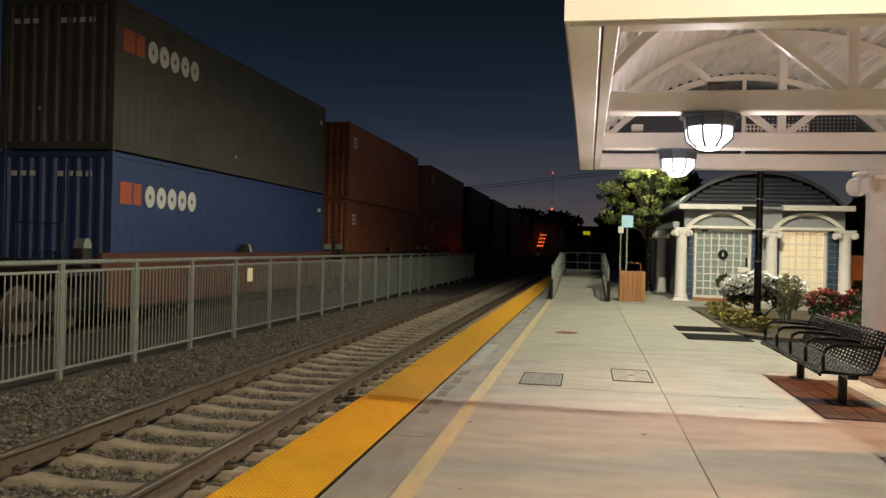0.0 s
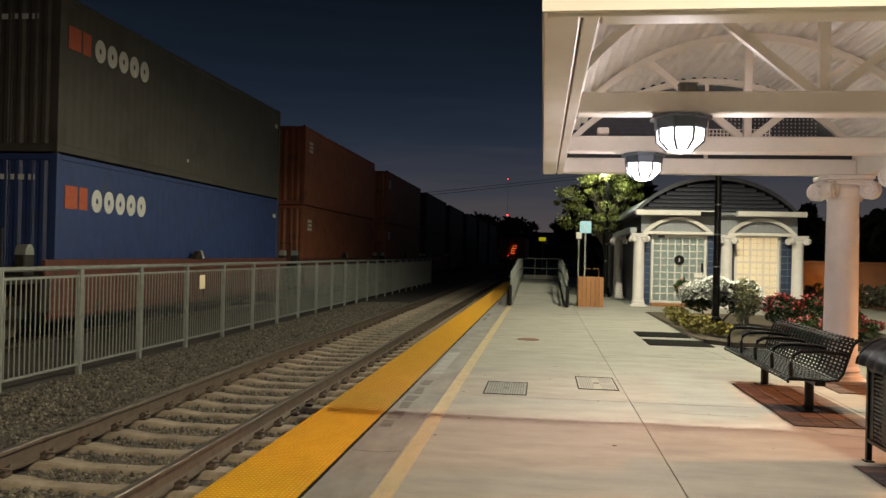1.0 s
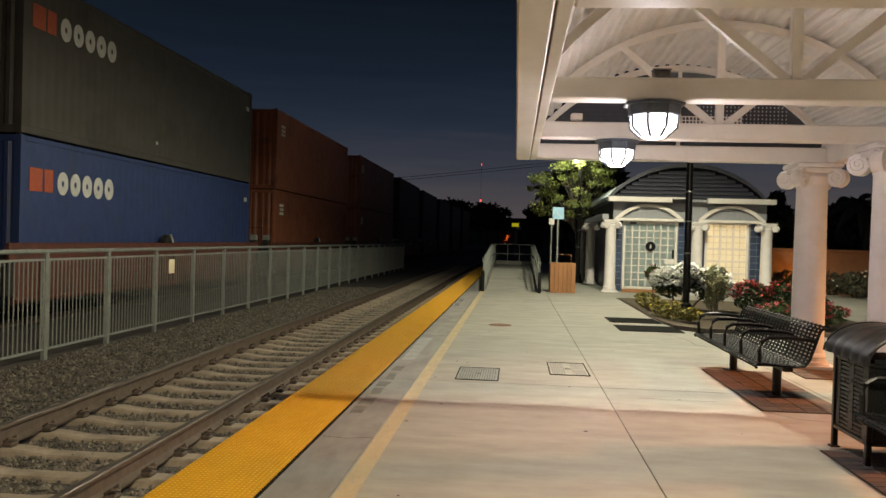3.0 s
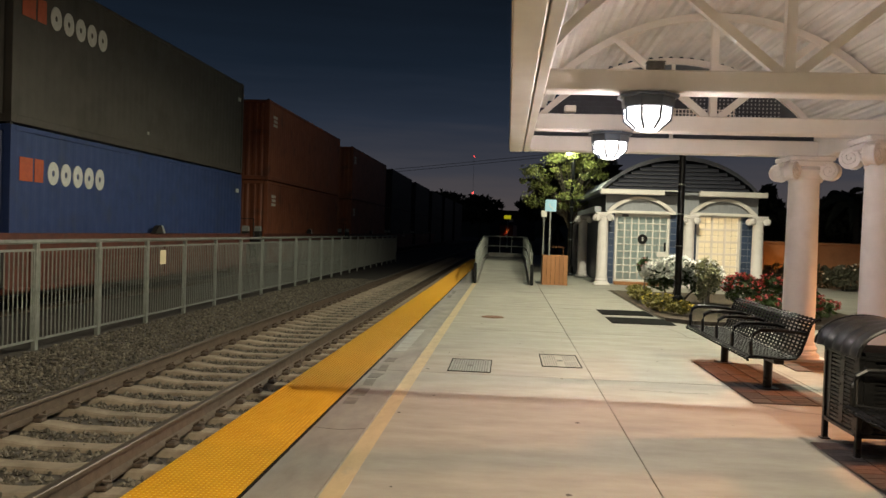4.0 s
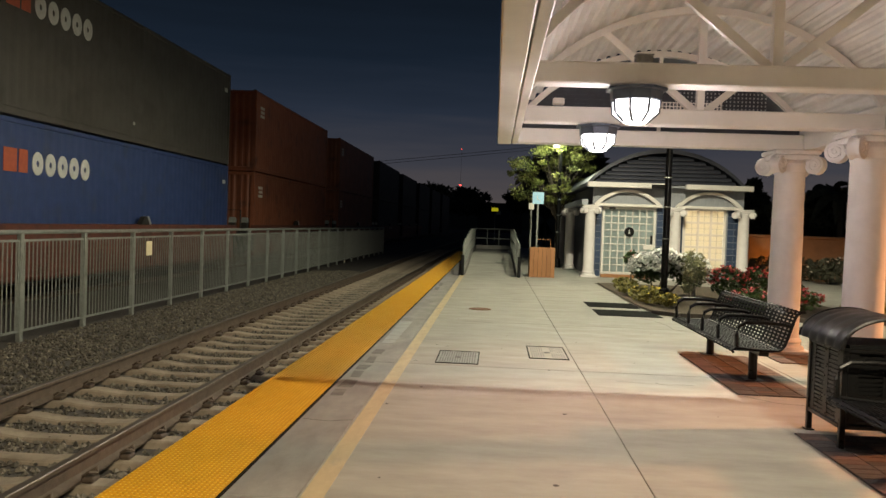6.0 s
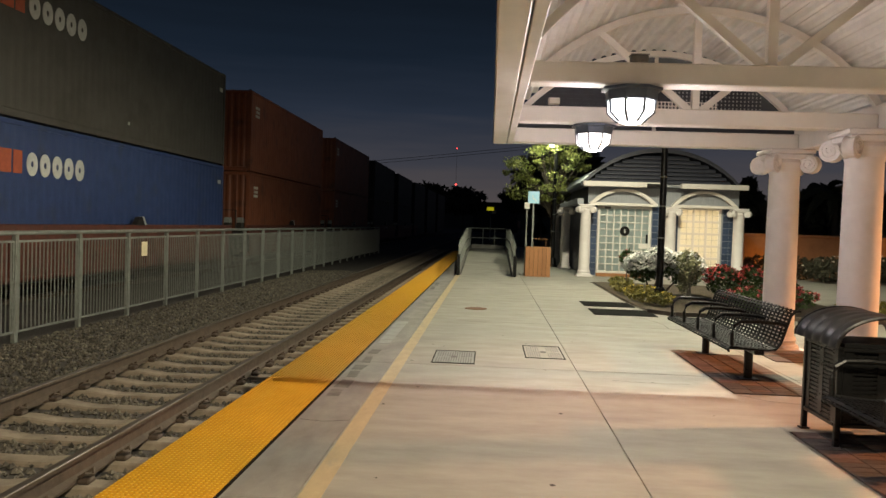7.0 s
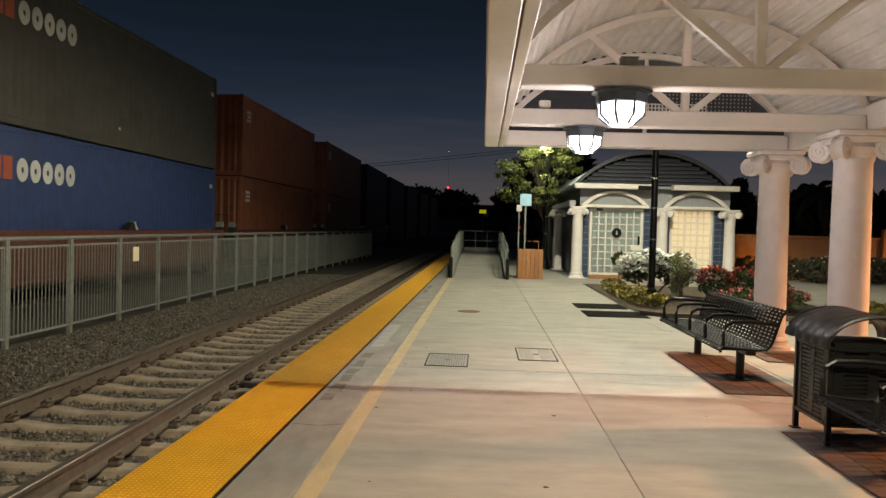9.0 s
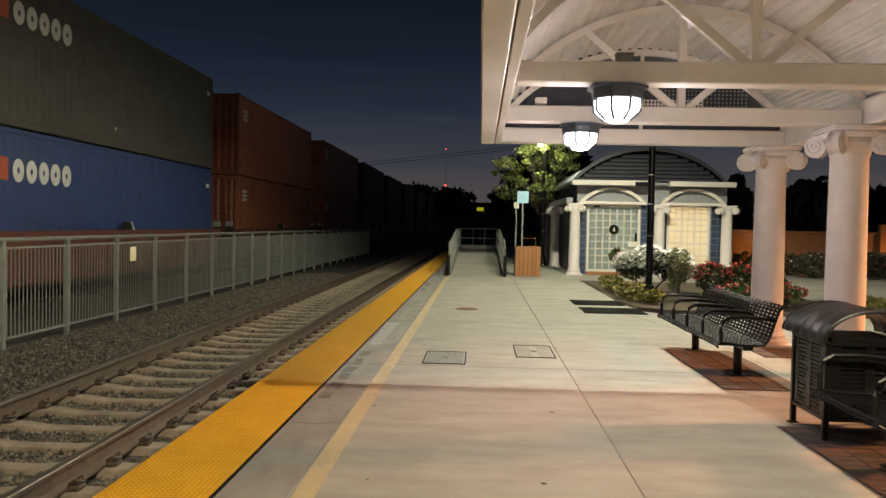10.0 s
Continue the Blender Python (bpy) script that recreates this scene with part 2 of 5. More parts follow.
def pane_material(name, colour, through_light=0.75):
    m = bpy.data.materials.new(name)
    m.use_nodes = True
    n, l = m.node_tree.nodes, m.node_tree.links
    b, o = n["Principled BSDF"], n["Material Output"]
    b.inputs["Base Color"].default_value, b.inputs["Roughness"].default_value = (*colour, 1), 0.25
    t, mx, tex = n.new("ShaderNodeBsdfTranslucent"), n.new("ShaderNodeMixShader"), n.new("ShaderNodeTexNoise")
    tex.inputs["Scale"].default_value = 9
    hue = n.new("ShaderNodeMix")
    hue.data_type = "RGBA"
    hue.inputs["A"].default_value, hue.inputs["B"].default_value = (*colour, 1), (*[c * 0.72 for c in colour], 1)
    l.new(tex.outputs["Fac"], hue.inputs["Factor"])
    l.new(hue.outputs["Result"], t.inputs["Color"])
    mx.inputs[0].default_value = through_light
    l.new(b.outputs[0], mx.inputs[1])
    l.new(t.outputs[0], mx.inputs[2])
    l.new(mx.outputs[0], o.inputs["Surface"])
    return m


M["block_warm"] = pane_material("warm_glass_block", (0.95, 0.89, 0.74))
M["block_cool"] = pane_material("cool_glass_block", (0.58, 0.66, 0.64))


# ---- geometry helpers ----
class Geo:
    """Collects vertices and faces for one mesh."""

    def __init__(self):
        self.v, self.f = [], []

    def add(self, verts, faces):
        k = len(self.v)
        self.v += [tuple(p) for p in verts]
        self.f += [tuple(i + k for i in q) for q in faces]
        return self

    def box(self, x0, x1, y0, y1, z0, z1):
        v = [(x, y, z) for z in (z0, z1) for y in (y0, y1) for x in (x0, x1)]
        return self.add(v, [(0, 2, 3, 1), (4, 5, 7, 6), (0, 1, 5, 4), (2, 6, 7, 3), (0, 4, 6, 2), (1, 3, 7, 5)])

    def cbox(self, x0, x1, y0, y1, z0, z1, c=0.006):
        """A box with chamfered edges."""
        v, lo, hi = [], (x0, y0, z0), (x1, y1, z1)
        index = {}
        for sx in (0, 1):
            for sy in (0, 1):
                for sz in (0, 1):
                    s = (sx, sy, sz)
                    for a in range(3):
                        p = []
                        for k in range(3):
                            e = hi[k] if s[k] else lo[k]
                            p.append(e if k == a else e + (-c if s[k] else c))
                        index[s, a] = len(v)
                        v.append(p)
        f = []
        for a in range(3):
            b, d = (a + 1) % 3, (a + 2) % 3
            for side in (0, 1):
                ring = []
                for u, w in ((0, 0), (1, 0), (1, 1), (0, 1)):
                    s = [0, 0, 0]
                    s[a], s[b], s[d] = side, u, w
                    ring.append(index[tuple(s), a])
                f.append(tuple(ring if side else ring[::-1]))
            for u in (0, 1):
                for w in (0, 1):
                    s0, s1 = [0, 0, 0], [0, 0, 0]
                    s0[b] = s1[b] = u
                    s0[d] = s1[d] = w
                    s1[a] = 1
                    s0, s1 = tuple(s0), tuple(s1)
                    q = (index[s0, b], index[s1, b], index[s1, d], index[s0, d])
                    f.append(q if u == w else q[::-1])
        for s in [(i, j, k) for i in (0, 1) for j in (0, 1) for k in (0, 1)]:
            q = (index[s, 0], index[s, 1], index[s, 2])
            f.append(q if sum(s) % 2 else q[::-1])
        return self.add(v, f)

    def tube(self, pts, r, seg=8, closed=False):
        """A round bar along points; r may be a list."""
        pts = [Vector(p) for p in pts]
        n = len(pts)
        rs = r if isinstance(r, (list, tuple)) else [r] * n
        v, f = [], []
        for i, p in enumerate(pts):
            a = pts[(i - 1) % n] if (i or closed) else p
            b = pts[(i + 1) % n] if (i < n - 1 or closed) else p
            d = (b - a).normalized()
            ref = Vector((0, 0, 1)) if abs(d.z) < 0.9 else Vector((1, 0, 0))
            s = d.cross(ref).normalized()
            u = s.cross(d)
            for k in range(seg):
                w = 2 * math.pi * k / seg
                v.append(p + (s * math.cos(w) + u * math.sin(w)) * rs[i])
        for i in range(n if closed else n - 1):
            j = (i + 1) % n
            for k in range(seg):
                m = (k + 1) % seg
                f.append((i * seg + k, i * seg + m, j * seg + m, j * seg + k))
        if not closed:
            f.append(tuple(range(seg))[::-1])
            f.append(tuple((n - 1) * seg + k for k in range(seg)))
        return self.add(v, f)

    def lathe(self, prof, seg=32, at=(0, 0, 0)):
        """Turns a profile of (radius, height) round z."""
        v, f = [], []
        for r, z in prof:
            for k in range(seg):
                w = 2 * math.pi * (k + 0.5) / seg
                v.append((at[0] + r * math.cos(w), at[1] + r * math.sin(w), at[2] + z))
        for i in range(len(prof) - 1):
            for k in range(seg):
                m = (k + 1) % seg
                f.append((i * seg + k, i * seg + m, (i + 1) * seg + m, (i + 1) * seg + k))
        f.append(tuple(range(seg))[::-1])
        f.append(tuple((len(prof) - 1) * seg + k for k in range(seg)))
        return self.add(v, f)

    def prism(self, poly, axis, a, b):
        """Extrudes a polygon of (u, w) along an axis from a to b; u, w are the other two axes in order."""
        def put(u, w, s):
            return {"x": (s, u, w), "y": (u, s, w), "z": (u, w, s)}[axis]
        n = len(poly)
        v = [put(u, w, a) for u, w in poly] + [put(u, w, b) for u, w in poly]
        f = [tuple(range(n)), tuple(range(2 * n - 1, n - 1, -1))]
        f += [(i, i + n, (i + 1) % n + n, (i + 1) % n) for i in range(n)]
        return self.add(v, f)

    def bar(self, a, b, w, h):
        """A square bar from a to b in a plane of constant y: w along y, h across."""
        a, b = Vector(a), Vector(b)
        d = (b - a).normalized()
        s = Vector((0, 1, 0)) * (w / 2)
        u = d.cross(Vector((0, 1, 0))).normalized() * (h / 2)
        v = [p + i * s + j * u for p in (a, b) for i, j in ((-1, -1), (1, -1), (1, 1), (-1, 1))]
        return self.add(v, [(0, 1, 2, 3), (7, 6, 5, 4), (0, 4, 5, 1), (1, 5, 6, 2), (2, 6, 7, 3), (3, 7, 4, 0)])

    def mesh(self, name, material, smooth=False):
        me = bpy.data.meshes.new(name)
        me.from_pydata(self.v, [], self.f)
        me.materials.append(material)
        bm = bmesh.new()
        bm.from_mesh(me)
        bmesh.ops.recalc_face_normals(bm, faces=bm.faces)
        bm.to_mesh(me)
        bm.free()
        if smooth:
            me.shade_smooth()
            me.set_sharp_from_angle(angle=radians(38))
        return me


def part(name, g, material, parent, label="", smooth=False, at=None):
    me = g if isinstance(g, bpy.types.Mesh) else g.mesh(name, material, smooth)
    ob = new(name, me)
    ob.parent = parent
    if at:
        ob.matrix_basis = at
    return tagged(ob, label)


def thing(name, label, category, m=None, group="", kind=""):
    ob = new(name)
    ob.empty_display_size = 0.2
    if m:
        ob.matrix_basis = m
    return tagged(ob, label, category, group, kind)


def curve_x(y):
    """The way by which both tracks bend aside, far off."""
    return max(0.0, y - 70.0) ** 2 / 3500.0


# ---- ground, tracks, platform ----
RAIL_Z, BED_Z, NEAR_X, FAR_X, FENCE_X = -0.20, -0.42, -1.55, -7.92, -4.8
TIE_0, TIE_STEP = 0.18, 0.572
g = Geo()
g.box(-400, 0.02, -60, 900, -0.9, BED_Z - 0.09)
g.box(0.02, 400, -60, 900, -0.9, -0.12)
ground = tagged(new("ground", g.mesh("ground", M["soil"])), "dark bare ground beside the tracks at night", "ground", kind="structure")

g = Geo()
xs = [-13, -10.2, -9.4, -6.4, -5.6, -4.6, -3.4, -2.9, -0.25, 0.02]
zs = [-0.06, -0.04, 0.10, 0.10, 0.0, -0.01, 0.02, -0.016, -0.016, -0.01]
ys = [-20 + 4 * i for i in range(56)]
for y in ys:
    for x, z in zip(xs, zs):
        g.v.append((x + curve_x(y), y, BED_Z + z + 0.012 * noise.noise((x * 1.7, y * 0.9, 0))))
nx = len(xs)
for j in range(len(ys) - 1):
    for i in range(nx - 1):
        a = j * nx + i
        g.f.append((a, a + 1, a + nx + 1, a + nx))
tagged(new("ballast_bed", g.mesh("ballast_bed", M["ballast_bed"])), "dark ballast bed under both railway tracks", "ballast", kind="structure")


def stones(count, seed):
    """Loose crushed stones over the bed, in one mesh."""
    rng = np.random.default_rng(seed)
    base = np.array([(1, 0, 0), (-1, 0, 0), (0, 1, 0), (0, -1, 0), (0, 0, 1), (0, 0, -1)], float)
    faces = [(0, 2, 4), (2, 1, 4), (1, 3, 4), (3, 0, 4), (2, 0, 5), (1, 2, 5), (3, 1, 5), (0, 3, 5)]
    g = Geo()
    n = 0
    while n < count:
        y = 3.0 + 27.0 * rng.random() ** 1.5
        x = rng.uniform(-4.75, -0.1) if y > 5 else rng.uniform(-3.9, -0.1)
        if abs(abs(x - NEAR_X) - 0.74) < 0.09:
            continue
        if abs(x - NEAR_X) < 1.3 and abs((y - TIE_0 + TIE_STEP / 2) % TIE_STEP - TIE_STEP / 2) < 0.10 and (abs(abs(x - NEAR_X) - 0.7) < 0.35 or rng.random() < 0.8):
            continue
        z = BED_Z + float(np.interp(x, xs, zs))
        s = rng.uniform(0.016, 0.036)
        pts = base * s * rng.uniform(0.65, 1.35, (6, 3))
        w = rng.uniform(0, 6.28)
        c, q = math.cos(w), math.sin(w)
        pts = [(x + p[0] * c - p[1] * q, y + p[0] * q + p[1] * c, z + 0.012 + p[2] * 0.8) for p in pts]
        g.add(pts, faces)
        n += 1
    return g


tagged(new("ballast_stones", stones(26000, 3).mesh("ballast_stones", M["ballast"])), "loose grey crushed stones lying around the sleepers", "gravel", kind="stuff")


def rail_geo(x, y0, y1, head):
    prof = [(-0.07, -0.17), (0.07, -0.17), (0.07, -0.155), (0.014, -0.13), (0.011, -0.045), (0.036, -0.03), (0.036, -0.004), (-0.036, -0.004), (-0.036, -0.03), (-0.011, -0.045), (-0.014, -0.13), (-0.07, -0.155)]
    if head:
        prof = [(-0.031, -0.006), (0.031, -0.006), (0.026, 0.001), (-0.026, 0.001)]
    g = Geo()
    n, k = len(prof), 0
    y = y0
    while True:
        for u, w in prof:
            g.v.append((x + u + curve_x(y), y, RAIL_Z + w))
        if k:
            b = (k - 1) * n
            g.f += [(b + i, b + (i + 1) % n, b + n + (i + 1) % n, b + n + i) for i in range(n)]
        k += 1
        if y >= y1:
            break
        y = min(y + (60 if y < 60 else 6), y1)
    g.f += [tuple(range(n)), tuple(range((k - 1) * n, k * n))[::-1]]
    return g


sleeper_g = Geo()
for (xa, za), (xb, zb) in zip(((-1.28, -0.012), (-1.0, 0.0), (-0.52, 0.0), (-0.26, -0.03), (0.26, -0.03), (0.52, 0.0), (1.0, 0.0)), ((-1.0, 0.0), (-0.52, 0.0), (-0.26, -0.03), (0.26, -0.03), (0.52, 0.0), (1.0, 0.0), (1.28, -0.012))):
    v = [(x, y, z) for x, top in ((xa, za), (xb, zb)) for y, z in ((-0.13, -0.12), (0.13, -0.12), (0.10, top - 0.014), (0.082, top), (-0.082, top), (-0.10, top - 0.014))]
    sleeper_g.add(v, [(i, (i + 1) % 6, 6 + (i + 1) % 6, 6 + i) for i in range(6)])
    if xa == -1.28:
        sleeper_g.f.append(tuple(range(6)))
sleeper_g.f.append(tuple(range(len(sleeper_g.v) - 6, len(sleeper_g.v))))
sleeper_mesh = sleeper_g.mesh("sleeper", M["sleeper"])
clip_g = Geo()
for s in (-1, 1):
    clip_g.cbox(-0.045 + s * 0.11, 0.045 + s * 0.11, -0.055, 0.055, 0.0, 0.04, 0.012)
    clip_g.tube([(s * 0.08, -0.05, 0.05), (s * 0.13, -0.06, 0.085), (s * 0.16, 0.0, 0.06), (s * 0.13, 0.06, 0.085), (s * 0.08, 0.05, 0.05)], 0.012, 5)
clip_mesh = clip_g.mesh("rail_clip", M["rail"])
for tx, tname, tlabel in ((NEAR_X, "near_track", "railway track of brown rails on pale concrete sleepers"), (FAR_X, "far_track", "second railway track behind the fence under the freight train")):
    track = thing(tname, tlabel, "railway track", kind="structure")
    for s in (-1, 1):
        part("rail", rail_geo(tx + s * 0.753, -12, 200, False), M["rail"], track, "rust-brown steel rail")
        part("rail_head", rail_geo(tx + s * 0.753, -12, 200, True), M["railtop"], track, "shiny worn top of the rail")
    for i in range(-20, 105 if tx == NEAR_X else 40):
        y = TIE_0 + i * TIE_STEP
        sl = part("sleeper", sleeper_mesh, None, track, at=pose(tx + curve_x(y), y, RAIL_Z - 0.172, 0, 0, 0.5 * math.sin(i * 2.3)))
        if tx == NEAR_X and 0 < y < 32:
            for s in (-1, 1):
                part("rail_clip", clip_mesh, None, sl, at=pose(s * 0.753, 0, 0))

# platform: core, slabs, tactile edge, painted line
g = Geo()
g.box(0.03, 40, -12, 24.0, -0.9, -0.09)
g.box(0.03, 40, 24.0, 60, -0.9, -0.09)
tagged(new("platform_base", g.mesh("platform_base", M["edge_concrete"])), "concrete base under the station platform", "platform", kind="structure")
pave = thing("pavement", "pale concrete station platform slabs with dark joints", "platform", kind="structure")
jy = [-8.2, -4.05, 0.1, 4.2, 8.47, 12.45, 16.6, 20.75, 24.9, 29.0, 33.2, 37.4, 41.5, 60]
for y0, y1 in zip(jy, jy[1:]):
    for x0, x1, mt in ((0.635, 1.035, "edge_concrete"), (1.035, 3.0, "concrete"), (3.0, 5.25, "concrete"), (5.25, 8.4, "concrete"), (8.4, 14.0, "concrete"), (14.0, 24.0, "concrete"), (24.0, 40.0, "concrete")):
        part("slab", Geo().cbox(x0 + 0.003, x1 - 0.003, y0 + 0.007, y1 - 0.007, -0.10, 0.0, 0.003), M[mt], pave)
part("painted_line", Geo().box(1.055, 1.178, -8, 40, 0.0, 0.004), M["line"], pave, "worn tan painted safety line")
prng = random.Random(4)
for y0, y1, mt in ((6.75, 7.0, "patch_dark"), (7.1, 7.45, "patch_dark"), (7.6, 7.9, "patch_dark"), (8.0, 8.25, "patch_dark"), (8.4, 8.8, "patch_dark"), (9.0, 9.3, "patch_dark"), (9.8, 12.1, "patch_pale"), (18.2, 19.0, "patch_dark"), (19.4, 20.3, "patch_dark")):
    e = [prng.uniform(-0.02, 0.02) for _ in range(4)]
    x0, x1 = (0.70, 0.80) if mt == "patch_dark" else (0.68, 0.84)
    part("repair_patch", Geo().prism([(x0 + e[0], y0 + e[1]), (x1 + e[2], y0), (x1 + e[3], y1 + e[0]), (x0 + e[1], y1)], "z", 0.0, 0.0025), M[mt], pave, "scuffed repair patch")
sp = Geo()
srng = random.Random(9)
for k in range(60):
    x, y, r = srng.uniform(1.2, 6.5), srng.uniform(2.8, 15), srng.uniform(0.008, 0.022)
    sp.add([(x + r * srng.uniform(0.6, 1.3) * math.cos(a), y + r * srng.uniform(0.6, 1.3) * math.sin(a), 0.0015) for a in [i * math.pi / 4 for i in range(8)]], [tuple(range(8))])
tagged(part("gum_spots", sp, M["grout"], pave, "small dark trodden spots"), kind="stuff")
for run in (((4.62, 14.0), (4.80, 13.4), (4.86, 12.9), (4.84, 12.5), (5.02, 12.25), (5.3, 12.15)), ((3.3, 8.0), (3.7, 7.93), (4.05, 7.96)), ((4.4, 7.55), (4.62, 7.3), (5.0, 7.22), (5.4, 7.26)), ((0.66, 5.9), (0.85, 5.86), (1.03, 5.93))):
    g = Geo()
    for (ax, ay), (bx, by) in zip(run, run[1:]):
        d = Vector((by - ay, ax - bx, 0)).normalized() * 0.005
        g.add([(ax - d.x, ay - d.y, 0.002), (ax + d.x, ay + d.y, 0.002), (bx + d.x, by + d.y, 0.002), (bx - d.x, by - d.y, 0.002)], [(0, 1, 2, 3)])
    part("crack", g, M["grout"], pave, "thin dark crack")
part("joint_seal", Geo().box(0.615, 0.632, -8, 48, -0.05, 0.001), M["iron_and_shade"], pave, "dark joint seal along the tactile strip")

tg = Geo()
tg.cbox(0.003, 0.612, 0.003, 1.217, -0.03, 0.001, 0.003)
for i in range(20):
    for j in range(30):
        cx, cy = 0.018 + i * 0.0305, 0.0205 + j * 0.0406
        v = [(cx + e * r, cy + f * r, z) for r, z in ((0.0085, 0.001), (0.006, 0.0065)) for e, f in ((-1, -1), (1, -1), (1, 1), (-1, 1))]
        tg.add(v, [(k, (k + 1) % 4, 4 + (k + 1) % 4, 4 + k) for k in range(4)] + [(4, 5, 6, 7)])
tile_mesh = tg.mesh("tactile_tile", M["tactile"])
tile_mesh.materials.append(M["tactile_worn_lit"])
for p in tile_mesh.polygons:
    if p.center.z > 0.006:
        p.material_index = 1
strip = thing("tactile_strip", "yellow tactile warning strip with raised domes along the platform edge", "tactile paving", kind="structure")
for i in range(46):
    part("tactile_tile", tile_mesh, None, strip, at=pose(0, -10.54 + i * 1.22, 0))


# covers set in the platform
def cover(name, label, x0, x1, y0, y1, slots, frame_mat, plate_mat):
    e, hb = (0.012, 0.006) if slots else (0.014, 0.004)
    t = thing(name, label, "access cover", pose(x0, y0, 0.0))
    w, d = x1 - x0, y1 - y0
    f = Geo()
    for a in ((0, w, 0, e), (0, w, d - e, d), (0, e, e, d - e), (w - e, w, e, d - e)):
        f.cbox(a[0], a[1], a[2], a[3], 0.0, 0.008, 0.002)
    part("frame", f, frame_mat, t)
    part("plate", Geo().box(e, w - e, e, d - e, 0.0, 0.003), plate_mat, t)
    for k in range(15):
        x = 0.045 + (w - 0.09) * k / 14
        for y0_, y1_ in ((0.05, d / 2 - 0.04), (d / 2 + 0.04, d - 0.05)):
            if slots or abs(k - 7) > 1:
                part("slot", Geo().box(x - hb, x + hb, y0_, y1_, 0.003, 0.006), M["iron"], t, "dark slot of the cover")
    part("lifting_plate", Geo().cbox(w / 2 - 0.035, w / 2 + 0.035, d / 2 - 0.04, d / 2 + 0.04, 0.003, 0.009, 0.002), M["iron"], t)


cover("drain_grate", "grey slotted steel drain grate set in the platform", 1.45, 1.92, 8.58, 9.42, True, M["iron_and_shade"], M["galv"])
cover("utility_cover", "concrete utility box cover with a dark frame", 2.49, 2.95, 9.15, 10.08, False, M["iron_and_shade"], M["concrete"])
mh = thing("manhole_cover", "round rust-brown cover set in the platform", "manhole cover", pose(1.83, 14.35, 0))
part("plate", Geo().lathe([(0.2, 0.0), (0.2, 0.006), (0.18, 0.009), (0.0, 0.009)], 28), M["rust"], mh)
# two black strips stand in for the shadows on the floor beside the planter
for y0, x1, deep, turn in ((15.60, 4.90, 1.0, 0), (14.10, 5.02, 1.0, 0)):
    pl = thing("floor_plate", "black strip standing in for a shadow on the platform beside the planter", "floor plate", pose(3.92, y0, 0.0), group="plates beside the planter")
    slope = math.tan(radians(turn)) * (x1 - 3.92)
    part("plate", Geo().prism([(0, 0), (x1 - 3.92, slope), (x1 - 3.92, slope + deep), (0, deep)], "z", 0.0, 0.01), M["iron_and_shade"], pl)

# ---- fence between the tracks ----
fence = thing("fence", "grey galvanized picket fence between the two tracks", "fence", pose(FENCE_X, 0, BED_Z))
TOP = 1.20 - BED_Z
post_g = Geo()
post_g.cbox(-0.035, 0.035, -0.04, 0.04, -0.02, TOP - 0.03, 0.006)
post_g.cbox(0.028, 0.045, -0.012, 0.012, 0.1, TOP - 0.05, 0.003)
post_mesh = post_g.mesh("post", M["galv"])
picket_mesh = Geo().cbox(-0.008, 0.008, -0.009, 0.009, 0.16, TOP - 0.16, 0.003).mesh("picket", M["galv"])
rest = Geo()
count, Y0, STEP = 0, -3.2, 1.795
for i in range(30):
    y = Y0 + i * STEP
    part("post", post_mesh, None, fence, at=pose(0, y, 0))
    if i == 29:
        break
    r = Geo()
    r.cbox(-0.016, 0.016, y + 0.045, y + STEP - 0.045, 0.13, 0.165, 0.004)
    r.cbox(-0.016, 0.016, y + 0.045, y + STEP - 0.045, TOP - 0.175, TOP - 0.14, 0.004)
    r.cbox(-0.014, 0.014, y + 0.045, y + 0.07, 0.165, TOP - 0.175, 0.004)
    r.cbox(-0.014, 0.014, y + STEP - 0.07, y + STEP - 0.045, 0.165, TOP - 0.175, 0.004)
    part("panel_frame", r, M["galv"], fence)
    for k in range(1, 17):
        py = y + STEP * k / 17
        if 5.5 < py < 36 and count < 300:
            part("picket", picket_mesh, None, fence, at=pose(0, py, 0))
            count += 1
        else:
            rest.box(-0.008, 0.008, py - 0.009, py + 0.009, 0.16, TOP - 0.16)
tagged(part("far_picket_run", rest, M["galv"], fence), kind="stuff")
part("top_rail", Geo().cbox(-0.04, 0.04, Y0, Y0 + 29 * STEP, TOP - 0.065, TOP, 0.02), M["galv"], fence, "continuous top rail")
tag = thing("fence_tag", "small cream plate fixed to the fence", "sign", pose(FENCE_X + 0.05, 15.36, 0.82))
part("plate", Geo().cbox(-0.004, 0.004, -0.13, 0.13, -0.14, 0.14, 0.003), M["sign_tag"], tag)


# ---- freight train standing on the far track ----
def corrugated(g, a, b, z0, z1, depth, pitch, axis, at, outward):
    """A wall of upright trapezoid ribs from a to b."""
    pts, u = [], a
    while u < b - 1e-6:
        for du, d in ((0, 0), (pitch * 0.3, 0), (pitch * 0.5, 1), (pitch * 0.8, 1)):
            if u + du < b:
                pts.append((u + du, at - outward * depth * d))
        u += pitch
    pts.append((b, at))
    v = []
    for z in (z0, z1):
        v += [((p, q, z) if axis == "x" else (q, p, z)) for p, q in pts]
    n = len(pts)
    g.add(v, [(i, i + 1, n + i + 1, n + i) for i in range(n - 1)])


LENGTH, WIDE, HIGH = 12.19, 2.44, 2.90


